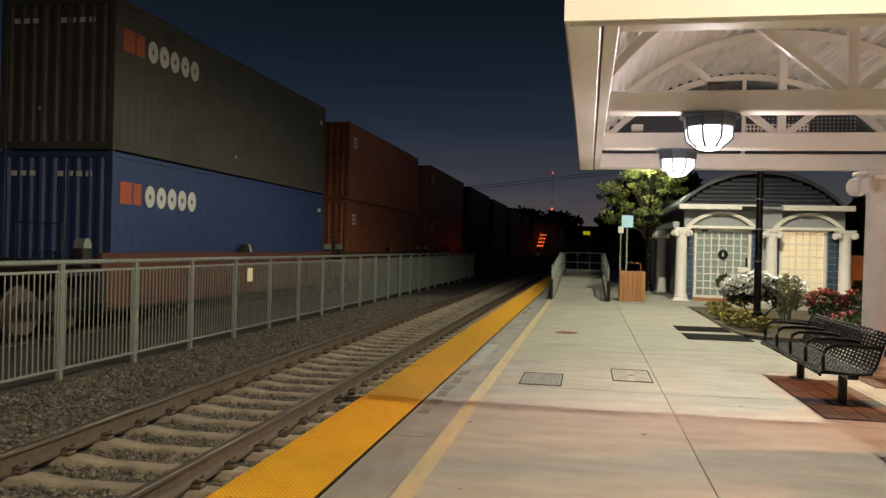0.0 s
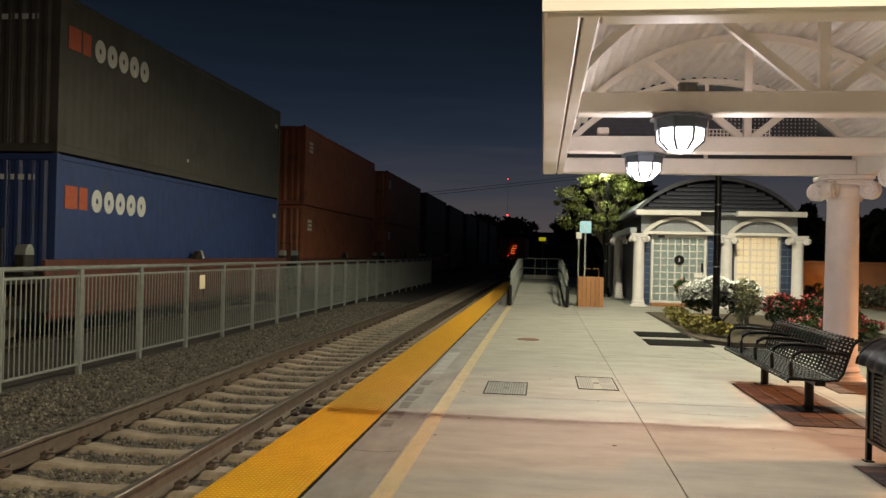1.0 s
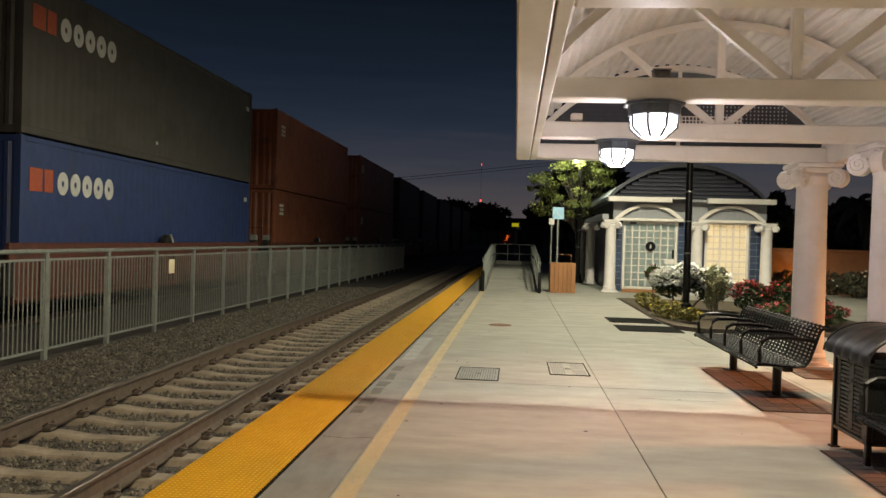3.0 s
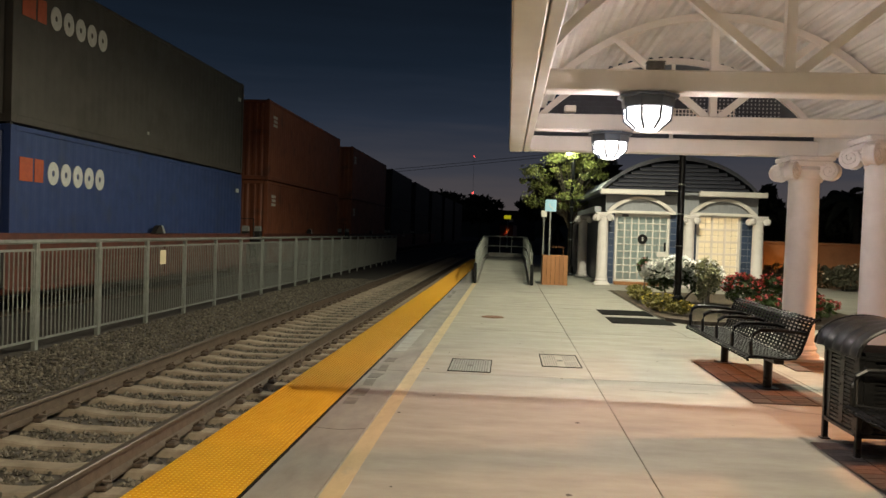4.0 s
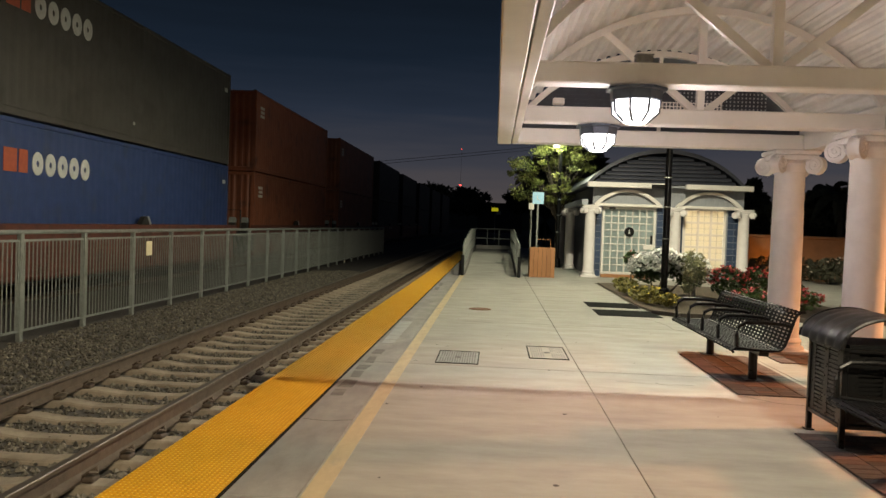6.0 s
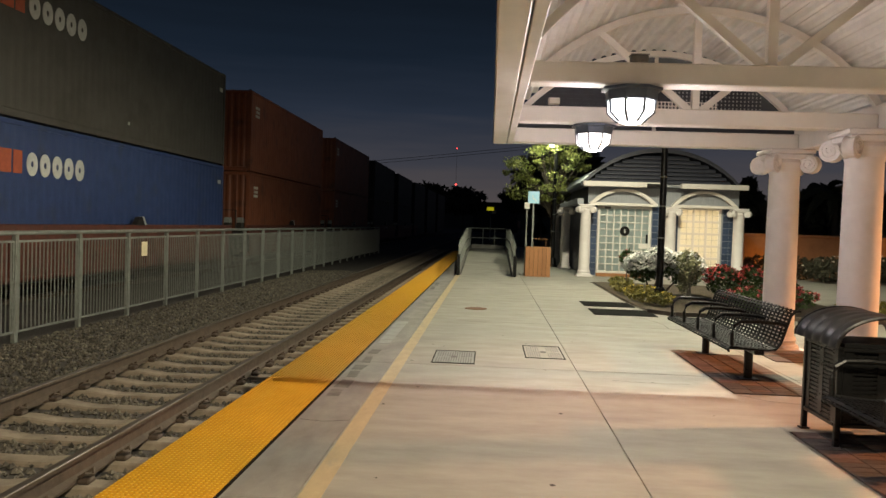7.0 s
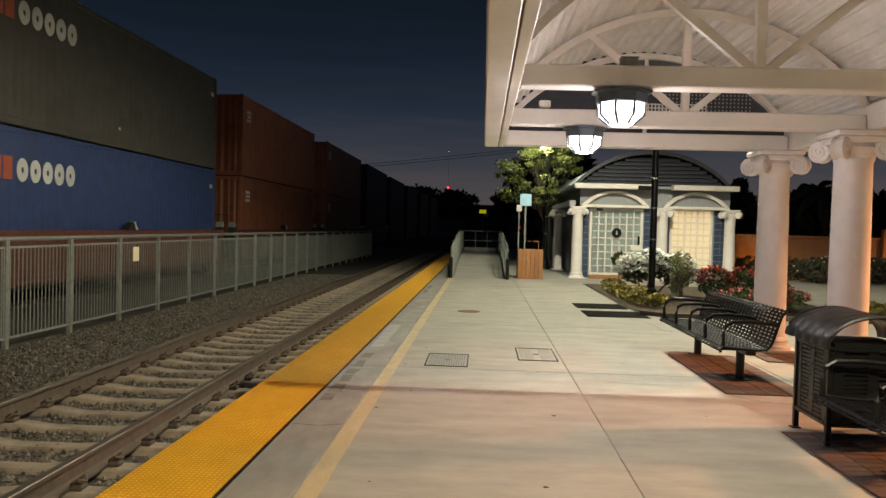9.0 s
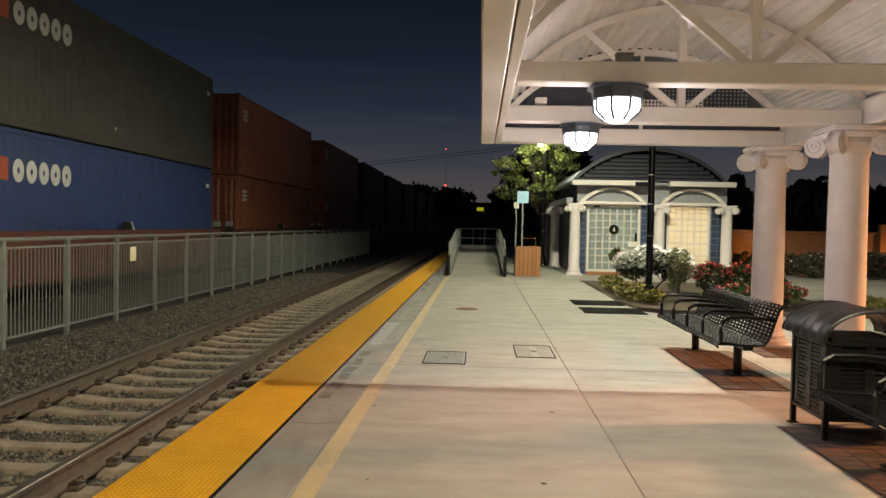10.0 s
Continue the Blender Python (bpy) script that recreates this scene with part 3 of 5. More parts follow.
def container(label, material, doors=True):
    """A shipping container; its origin is at the bottom of its near end, in the middle."""
    c = thing("shipping_container", label, "shipping container", group="containers on the train")
    g = Geo()
    w = WIDE / 2
    corrugated(g, 0.12, LENGTH - 0.12, 0.12, HIGH - 0.1, 0.0035, 0.28, "y", w - 0.02, 1)
    corrugated(g, 0.12, LENGTH - 0.12, 0.12, HIGH - 0.1, 0.0035, 0.28, "y", -w + 0.02, -1)
    corrugated(g, -w + 0.1, w - 0.1, 0.12, HIGH - 0.1, 0.036, 0.25, "x", 0.03, -1)
    corrugated(g, -w + 0.1, w - 0.1, 0.12, HIGH - 0.1, 0.036, 0.25, "x", LENGTH - 0.03, 1)
    g.box(-w + 0.03, w - 0.03, 0.05, LENGTH - 0.05, HIGH - 0.06, HIGH - 0.02)
    g.box(-w + 0.03, w - 0.03, 0.05, LENGTH - 0.05, 0.02, 0.08)
    part("body", g, material, c)
    for s in (-1, 1):
        for y in (0.0, LENGTH - 0.13):
            part("corner_post", Geo().cbox(s * w - 0.07 - s * 0.07, s * w + 0.07 - s * 0.07, y, y + 0.13, 0.0, HIGH, 0.008), material, c)
        part("top_rail", Geo().cbox(s * w - 0.035 - s * 0.035, s * w + 0.035 - s * 0.035, 0.13, LENGTH - 0.13, HIGH - 0.1, HIGH - 0.005, 0.008), material, c)
        part("bottom_rail", Geo().cbox(s * w - 0.03 - s * 0.03, s * w + 0.03 - s * 0.03, 0.13, LENGTH - 0.13, 0.005, 0.15, 0.008), material, c)
    for y in (0.02, LENGTH - 0.12):
        part("end_sill", Geo().cbox(-w + 0.14, w - 0.14, y, y + 0.1, 0.0, 0.15, 0.01), material, c)
        part("end_header", Geo().cbox(-w + 0.14, w - 0.14, y, y + 0.1, HIGH - 0.12, HIGH, 0.01), material, c)
    for s in (-1, 1):
        for y in (0.02, LENGTH - 0.11):
            part("corner_lock", Geo().cbox(s * (w - 0.08) - 0.045, s * (w - 0.08) + 0.045, y, y + 0.09, HIGH - 0.002, HIGH + 0.035, 0.008), M["black_steel"], c)
    if doors:
        for x in (-0.75, -0.3, 0.3, 0.75):
            part("lock_bar", Geo().tube([(x, -0.012, 0.16), (x, -0.012, HIGH - 0.14)], 0.02, 8), material, c, "upright steel lock bar")
    return c


def wordmark(c, y0, z0):
    """A plain mark on the flank: two orange blocks and five rounded white shapes."""
    x = WIDE / 2
    for k, (a, b) in enumerate(((0.0, 0.40), (0.46, 0.74))):
        part("orange_mark", Geo().cbox(x - 0.02, x - 0.008, y0 + a, y0 + b, z0 + 0.01, z0 + 0.44, 0.004), M["orange_mark"], c, "orange block of the painted mark")
    for k in range(5):
        y = y0 + 0.90 + k * 0.44
        ring = [(x - 0.014, y + 0.17 + 0.125 * math.cos(t), z0 + 0.21 + 0.155 * math.sin(t)) for t in [2 * math.pi * i / 18 for i in range(18)]]
        g = Geo()
        v, n = [], len(ring)
        for rr in (0.40, 1.45):
            for depth in (0, 1):
                v += [(x - 0.022 + 0.014 * depth, y + 0.17 + (p[1] - y - 0.17) * rr, z0 + 0.21 + (p[2] - z0 - 0.21) * rr) for p in ring]
        f = []
        for i in range(n):
            j = (i + 1) % n
            f += [(i + n, j + n, j + 3 * n, i + 3 * n), (i + 2 * n, j + 2 * n, j + 3 * n, i + 3 * n), (i, j, j + n, i + n)]
        g.add(v, f)
        part("white_mark", g, M["white_mark"], c, "rounded white shape of the painted mark")


def well_car(y0, label):
    """A well car for one stack; its origin is under the near end of its load."""
    c = thing("well_car", label, "railway wagon", pose(FAR_X, y0, RAIL_Z), group="wagons of the train")
    w = 1.33
    for s in (-1, 1):
        g = Geo()
        g.cbox(s * w - 0.05, s * w + 0.05, -0.5, LENGTH + 0.5, 1.13, 1.44, 0.015)
        g.cbox(s * w - 0.02, s * w + 0.02, -0.3, LENGTH + 0.3, 0.42, 1.14, 0.01)
        g.cbox(s * w - 0.06, s * w + 0.06, -0.3, LENGTH + 0.3, 0.36, 0.46, 0.01)
        for k in range(9):
            y = 0.4 + k * 1.42
            g.cbox(s * w + s * 0.02 - 0.03, s * w + s * 0.02 + 0.03, y, y + 0.08, 0.45, 1.14, 0.008)
        part("side_sill", g, M["car_paint"], c)
    for y, d in ((-0.5, -1), (LENGTH + 0.5, 1)):
        g = Geo()
        g.cbox(-1.3, 1.3, min(y, y + d * 1.05), max(y, y + d * 1.05), 1.02, 1.16, 0.02)
        g.cbox(-1.35, 1.35, min(y, y - d * 0.2), max(y, y - d * 0.2), 0.5, 1.3, 0.02)
        part("end_platform", g, M["black_steel"], c)
        for s in (-1, 1):
            part("box_stand", Geo().cbox(s * 1.15 - 0.1, s * 1.15 + 0.1, y + d * 0.25 - 0.14, y + d * 0.25 + 0.14, 1.16, 1.52, 0.02), M["black_steel"], c)
            part("end_box", Geo().prism([(y + d * 0.13, 1.52), (y + d * 0.37, 1.52), (y + d * 0.36, 1.62), (y + d * 0.30, 1.70), (y + d * 0.21, 1.70), (y + d * 0.14, 1.62)], "x", s * 1.15 - 0.10, s * 1.15 + 0.10), M["galv"], c, "small grey brake housing")
            part("handrail", Geo().tube([(s * 1.2, y + d * 0.9, 1.1), (s * 1.2, y + d * 0.9, 1.95), (s * 0.3, y + d * 0.9, 1.95), (s * 0.3, y + d * 0.9, 1.1)], 0.018, 6), M["black_steel"], c)
        for ax in (0.45, 1.55):
            wy = y + d * (ax - 0.25)
            for s in (-1, 1):
                part("wheel", Geo().tube([(s * 0.68, wy, 0.42), (s * 0.70, wy, 0.42), (s * 0.72, wy, 0.42), (s * 0.80, wy, 0.42)], [0.43, 0.46, 0.42, 0.40], 24), M["rail"], c)
        for s in (-1, 1):
            part("truck_frame", Geo().cbox(s * 0.98 - 0.06, s * 0.98 + 0.06, y + d * 0.75 - 0.85, y + d * 0.75 + 0.85, 0.38, 0.62, 0.04), M["black_steel"], c)
    part("flank_hood", Geo().prism([(5.40, 1.44), (5.86, 1.44), (5.72, 1.64), (5.58, 1.62)], "x", w - 0.02, w + 0.10), M["black_steel"], c, "small dark hooded fitting")
    part("flank_plate", Geo().prism([(5.74, 1.645), (5.80, 1.645), (5.96, 1.44), (5.875, 1.44)], "x", w - 0.01, w + 0.11), M["white_mark"], c, "small white slanted plate")
    for a, b in ((5.1, 5.55), (6.05, 6.7)):
        g = Geo()
        for k in range(6):
            t0 = a + (b - a) * k / 6
            g.box(w + 0.05, w + 0.054, t0, t0 + (b - a) / 8, 1.24, 1.31)
        tagged(part("lettering_bar", g, M["white_mark"], c, "row of small white marks"), kind="stuff")
    return c


LOADS = [(13.42, "steel_blue", "blue corrugated shipping container with a painted mark, in a well car", "steel_grey", "weathered grey shipping container stacked on a blue one"),
         (28.45, "steel_red", "brown-red shipping container in the bottom of a well car", "steel_red", "brown-red shipping container stacked on its like"),
         (44.1, "steel_red", "brown-red shipping container in the bottom of a well car", "steel_red", "brown-red shipping container stacked on its like"),
         (59.4, "steel_dimmed", "shipping container far along the train, its dimness put into the colour", "steel_dimmed", "shipping container stacked far along the train, its dimness put into the colour"),
         (74.6, "steel_dimmed", "shipping container far along the train, its dimness put into the colour", "steel_dimmed", "shipping container stacked far along the train, its dimness put into the colour"),
         (89.8, "steel_dimmed", "shipping container far along the train, its dimness put into the colour", "steel_dimmed", "shipping container stacked far along the train, its dimness put into the colour"),
         (105.0, "steel_dimmed", "shipping container far along the train, its dimness put into the colour", "steel_dimmed", "shipping container stacked far along the train, its dimness put into the colour"),
         (120.2, "steel_dimmed", "shipping container far along the train, its dimness put into the colour", "steel_dimmed", "shipping container stacked far along the train, its dimness put into the colour"),
         (-3.6, "steel_dimmed", "dark shipping container in a well car", "steel_dimmed", "dark shipping container stacked on its like")]
made = {}
for i, (y, low, low_label, high, high_label) in enumerate(LOADS):
    turn = -math.degrees(math.atan(2 * max(0, y + 6 - 70) / 3500))
    base = pose(FAR_X + curve_x(y), y, RAIL_Z + 0.46, 0, 0, turn)
    for level, (mt, lab) in enumerate(((low, low_label), (high, high_label))):
        at = base @ pose(0, 0, level * (HIGH + 0.035))
        if i == 0:
            c = container(lab, M[mt])
            c.matrix_basis = at
            wordmark(c, 0.28, 1.91 + (0.03 if level else 0))
            if level:
                part("reflector", Geo().box(WIDE / 2 - 0.02, WIDE / 2 + 0.004, 5.32, 5.38, 0.43, 0.50), M["white_mark"], c, "tiny white reflector")
                part("reflector", Geo().box(-0.38, -0.32, 0.0, 0.03, 0.76, 0.82), M["white_mark"], c, "tiny white reflector")
            part("flank_plate", Geo().box(WIDE / 2 - 0.02, WIDE / 2 - 0.006, LENGTH - 0.5, LENGTH - 0.25, 2.3, 2.42), M["white_mark"], c, "small white number plate without writing")
            g = Geo()
            for k in range(9):
                if k not in (3, 4):
                    g.box(-0.95 + k * 0.2, -0.83 + k * 0.2, 0.015, 0.025, 2.42, 2.52)
            tagged(part("lettering_bar", g, M["white_mark"], c, "row of pale marks"), kind="stuff")
        else:
            if mt not in made:
                made[mt] = c = container(lab, M[mt])
                c.matrix_basis = at
                if mt == "steel_red":
                    g = Geo()
                    for k in range(3):
                        g.box(WIDE / 2 - 0.02, WIDE / 2 - 0.006, 0.55 + 0.06 * (k % 2), 1.05, 2.0 + k * 0.15, 2.1 + k * 0.15)
                    part("flank_plate", g, M["sign_pale"], c, "faded pale marking block")
            else:
                c = tagged(copy_thing(made[mt], at), lab)
    well_car(y, "rust-brown well car carrying stacked containers")

# ---- canopy over the platform ----
CX, CY0, CY1, ZB, APEX = 4.13, 3.6, 10.78, 2.60, 3.86
HALF = CX - 2.05
RAD = (HALF ** 2 + (APEX - 2.62) ** 2) / (2 * (APEX - 2.62))
CZ = APEX - RAD


def arch(x):
    return CZ + math.sqrt(max(RAD ** 2 - (x - CX) ** 2, 0.01))


canopy = thing("canopy", "white painted steel platform canopy with a barrel-vaulted corrugated roof", "canopy", kind="structure")
g = Geo()
n = 150
pts = []
wmax = math.asin((HALF - 0.03) / RAD)
for i in range(n + 1):
    w = -wmax + 2 * wmax * i / n
    r = RAD + (0.0, 0.0, 0.034, 0.034)[i % 4]
    pts.append((CX + r * math.sin(w), CZ + r * math.cos(w)))
v = [(x, y, z + dz) for dz in (0.0, 0.012) for y in (CY0 + 0.02, CY1 - 0.02) for x, z in pts]
m = n + 1
f = [(i, i + 1, m + i + 1, m + i) for i in range(n)] + [(2 * m + i, 3 * m + i, 3 * m + i + 1, 2 * m + i + 1) for i in range(n)]
f += [(i, 2 * m + i, 2 * m + i + 1, i + 1) for i in range(n)] + [(m + i, m + i + 1, 3 * m + i + 1, 3 * m + i) for i in range(n)]
g.add(v, f)
part("roof_deck", g, M["deck"], canopy, "white corrugated barrel-vaulted roof deck")
for s in (-1, 1):
    x0, x1 = (2.035, 2.215) if s < 0 else (CX + HALF - 0.145, CX + HALF)
    part("eave_beam", Geo().cbox(x0, x1, CY0, CY1, ZB, ZB + 0.30, 0.012), M["white_paint"], canopy, "long white eave beam")
    x2, x3 = (2.223, 2.30) if s < 0 else (CX + HALF - 0.25, CX + HALF - 0.155)
    part("eave_beam", Geo().cbox(x2, x3, CY0 + 0.02, CY1 - 0.02, ZB + 0.001, ZB + 0.27, 0.006), M["white_paint"], canopy, "inner white eave beam")
BEAMS = (CY0 + 0.13, 6.28, 8.55, 10.66)
for k, y in enumerate(BEAMS):
    end = k in (0, 3)
    hb = 0.20 if k == 3 else 0.172
    part("cross_beam", Geo().cbox(2.302, CX + HALF - 0.252, y - 0.10, y + 0.10, ZB + 0.004, ZB + hb, 0.012), M["white_paint"], canopy, "white box-section cross beam")
    seg, g = 28, Geo()
    prev = None
    for i in range(seg + 1):
        w = -wmax * 0.985 + 1.97 * wmax * i / seg
        p = [(CX + (RAD - d) * math.sin(w), CZ + (RAD - d) * math.cos(w)) for d in (0.012, 0.085)]
        if prev:
            (a0, a1), (b0, b1) = prev, p
            yy = (y - 0.035, y + 0.035)
            vv = [(q[0], t, q[1]) for t in yy for q in (a0, a1, b0, b1)]
            g.add(vv, [(0, 1, 3, 2), (4, 6, 7, 5), (0, 2, 6, 4), (1, 5, 7, 3)])
        prev = p
    part("arch_chord", g, M["white_paint"], canopy, "curved white truss chord")
    part("king_post", Geo().bar((CX, y, ZB + hb), (CX, y, APEX - 0.08), 0.03 if k == 3 else 0.07, 0.045 if k == 3 else 0.075), M["white_paint"], canopy)
    for s in (-1, 1) if k < 3 else ():
        xe = CX + s * 1.02
        part("diagonal", Geo().bar((CX + s * 0.06, y, ZB + hb), (xe, y, arch(xe) - 0.06), 0.03 if k == 3 else 0.06, 0.04 if k == 3 else 0.07), M["white_paint"], canopy)
# raised white board on the near end
g = Geo()
g.prism([(2.035, ZB - 0.004), (CX + HALF, ZB - 0.004), (CX + HALF, ZB + 0.62)] + [(CX + HALF * (1 - i / 12), max(ZB + 0.62, arch(CX + HALF * (1 - i / 12)) + 0.10)) for i in range(1, 24)] + [(2.035, ZB + 0.62)], "y", CY0 - 0.035, CY0 - 0.002)
part("end_board", g, M["white_paint"], canopy, "white board across the near end")
part("end_trim", Geo().cbox(2.06, CX + HALF - 0.03, CY0 - 0.002, CY0 + 0.026, ZB - 0.02, ZB + 0.03, 0.006), M["white_paint"], canopy, "slim white edge trim")
# dark screen filling the arch of the far end, open below
y = CY1 - 0.03
side = [CX - 1.9 + 3.8 * i / 30 for i in range(31)]
rim = [(x, arch(x) - 0.06) for x in side if arch(x) - 0.06 > ZB + 0.24]
part("gable_screen", Geo().prism([(rim[0][0], ZB + 0.2), (rim[-1][0], ZB + 0.2)] + rim[::-1], "y", y - 0.004, y + 0.004), M["screen"], canopy, "dark meshed screen in the far end")
# pale studs in place of light that shows through the perforated screen
studs = Geo()
for i in range(24):
    for j in range(9):
        x, z = CX + 0.22 + i * 0.05, 3.12 + j * 0.05
        if z < arch(x) - 0.12:
            studs.box(x, x + 0.016, y - 0.012, y - 0.0045, z, z + 0.022)
tagged(part("screen_mesh", studs, M["stucco"], canopy, "pale studs standing in for light through the mesh"), kind="stuff")
for j in range(2):
    part("lattice_row", Geo().box(CX + 0.0, CX + 0.82, y - 0.016, y - 0.0125, 3.145 + j * 0.05, 3.157 + j * 0.05), M["white_paint"], canopy, "pale bar of the lattice")
for i in range(18):
    part("lattice_bar", Geo().box(CX + 0.0 + i * 0.047, CX + 0.014 + i * 0.047, y - 0.0195, y - 0.0162, 3.11, 3.21), M["white_paint"], canopy)
for i in range(12):
    z = 3.10 + i * 0.06
    h2 = math.sqrt(max(RAD ** 2 - (z - CZ) ** 2, 0)) - 0.15
    if h2 > 0.3 and z < APEX - 0.15:
        part("screen_bar", Geo().box(CX - h2, CX + 0.1, y - 0.010, y - 0.0045, z, z + 0.008), M["screen"], canopy)


def canopy_lamp(y):
    t = thing("canopy_lamp", "octagonal lantern with white glowing panes under the canopy beam", "ceiling lamp", pose(LAMP_X, y, ZB), group="lamps under the canopy")
    part("housing", Geo().lathe([(0.10, 0.002), (0.20, -0.004), (0.238, -0.012), (0.238, -0.030), (0.205, -0.036), (0.200, -0.105), (0.185, -0.112)], 8), M["lamp_body"], t, "dark slate-blue metal housing")
    ang = [math.pi * 2 * (k + 0.5) / 8 for k in range(8)]
    rows = ((0.183, -0.112), (0.176, -0.20), (0.098, -0.268))
    for k in range(8):
        a, b = ang[k], ang[(k + 1) % 8]
        for (r0, z0), (r1, z1) in zip(rows, rows[1:]):
            v = []
            for e in (1.0, 0.97):
                v += [(e * r0 * math.cos(a), e * r0 * math.sin(a), z0), (e * r0 * math.cos(b), e * r0 * math.sin(b), z0),
                      (e * r1 * math.cos(b), e * r1 * math.sin(b), z1), (e * r1 * math.cos(a), e * r1 * math.sin(a), z1)]
            p = part("pane", Geo().add(v, [(0, 1, 2, 3), (7, 6, 5, 4), (0, 4, 5, 1), (1, 5, 6, 2), (2, 6, 7, 3), (3, 7, 4, 0)]), M["lamp_glass"], t, "glowing white pane")
            p.visible_shadow = False
        bar = part("glazing_bar", Geo().tube([(r * 1.01 * math.cos(a), r * 1.01 * math.sin(a), z) for r, z in rows], 0.012, 6), M["lamp_body"], t)
        bar.visible_shadow = True
    p = part("bottom_pane", Geo().lathe([(0.097, -0.268), (0.05, -0.284), (0.0, -0.286)], 8), M["lamp_glass"], t, "glowing white bottom pane")
    p.visible_shadow = False


for ly in LAMP_Y:
    canopy_lamp(ly)
det = thing("junction_box", "small white junction box on top of a canopy beam", "junction box", pose(2.66, 8.5, ZB + 0.19))
part("body", Geo().cbox(-0.06, 0.06, -0.05, 0.05, 0, 0.07, 0.01), M["white_paint"], det)
det = thing("junction_box", "small grey junction box on top of a canopy beam", "junction box", pose(3.13, 6.24, ZB + 0.172))
part("body", Geo().cbox(-0.065, 0.065, -0.05, 0.05, 0, 0.06, 0.01), M["iron"], det)
part("lid", Geo().cbox(-0.07, 0.07, -0.055, 0.055, 0.06, 0.068, 0.003), M["iron"], det)


# ---- columns ----
def column(x, y, h, r, label, group, plinth=True):
    t = thing("column", label, "column", pose(x, y, 0), group=group)
    cap = 0.30 * r / 0.2
    prof = [(r * 1.32, 0.0), (r * 1.34, 0.05), (r * 1.28, 0.085), (r * 1.12, 0.10), (r * 1.10, 0.125), (r * 1.18, 0.15), (r * 1.12, 0.18), (r * 1.03, 0.2)]
    b = Geo().lathe(prof, 40)
    b.cbox(-r * 1.45, r * 1.45, -r * 1.45, r * 1.45, 0.0, 0.045, 0.008)
    part("base", b, M["column"], t, smooth=True)
    zc = h - cap
    part("shaft", Geo().lathe([(r * 1.03, 0.19), (r * 1.0, 0.3), (r * 0.99, zc * 0.4), (r * 0.93, zc - 0.02), (r * 0.98, zc), (r * 0.98, zc + 0.02)], 48), M["column"], t, smooth=True)
    c = Geo()
    c.lathe([(r * 0.95, zc + 0.015), (r * 1.12, zc + cap * 0.25), (r * 1.2, zc + cap * 0.42), (r * 1.05, zc + cap * 0.6)], 32)
    c.cbox(-r * 1.32, r * 1.32, -r * 1.32, r * 1.32, zc + cap * 0.58, zc + cap * 0.80, 0.012)
    c.cbox(-r * 1.42, r * 1.42, -r * 1.42, r * 1.42, zc + cap * 0.80, zc + cap, 0.014)
    part("capital", c, M["column"], t, "moulded scroll capital", smooth=True)
    for sx in (-1, 1):
        for sy in (-1, 1):
            v = Geo()
            d = Vector((sx, sy, 0)).normalized()
            q = Vector((-sy, sx, 0)).normalized()
            ctr = d * r * 1.66 + Vector((0, 0, zc + cap * 0.36))
            rv = cap * 0.39
            v.tube([ctr - q * rv * 0.55, ctr - q * rv * 0.48, ctr - q * rv * 0.2, ctr + q * rv * 0.2, ctr + q * rv * 0.48, ctr + q * rv * 0.55], [rv * 0.94, rv, rv * 0.86, rv * 0.86, rv, rv * 0.94], 24)
            for e in (-1, 1):
                spiral = []
                for i in range(30):
                    w, rr = i * 0.42, rv * (0.90 - 0.026 * i)
                    spiral.append(ctr + q * e * rv * 0.56 + d * rr * math.cos(w) * -1 + Vector((0, 0, rr * math.sin(w))))
                v.tube(spiral, rv * 0.085, 5)
                v.tube([ctr + q * e * rv * 0.5, ctr + q * e * rv * 0.66], rv * 0.17, 10)
            v.tube([ctr + Vector((0, 0, rv * 0.75)) - d * rv * 0.2, Vector((d.x * r * 0.9, d.y * r * 0.9, zc + cap * 0.66))], rv * 0.45, 10)
            part("volute", v, M["column"], t, smooth=True)
    return t


for x, y in ((5.83, 10.66), (5.88, 8.55), (5.93, 6.28), (5.97, 3.9)):
    column(x, y, 2.60, 0.20, "smooth white classical column with a scroll capital under the canopy", "canopy columns")


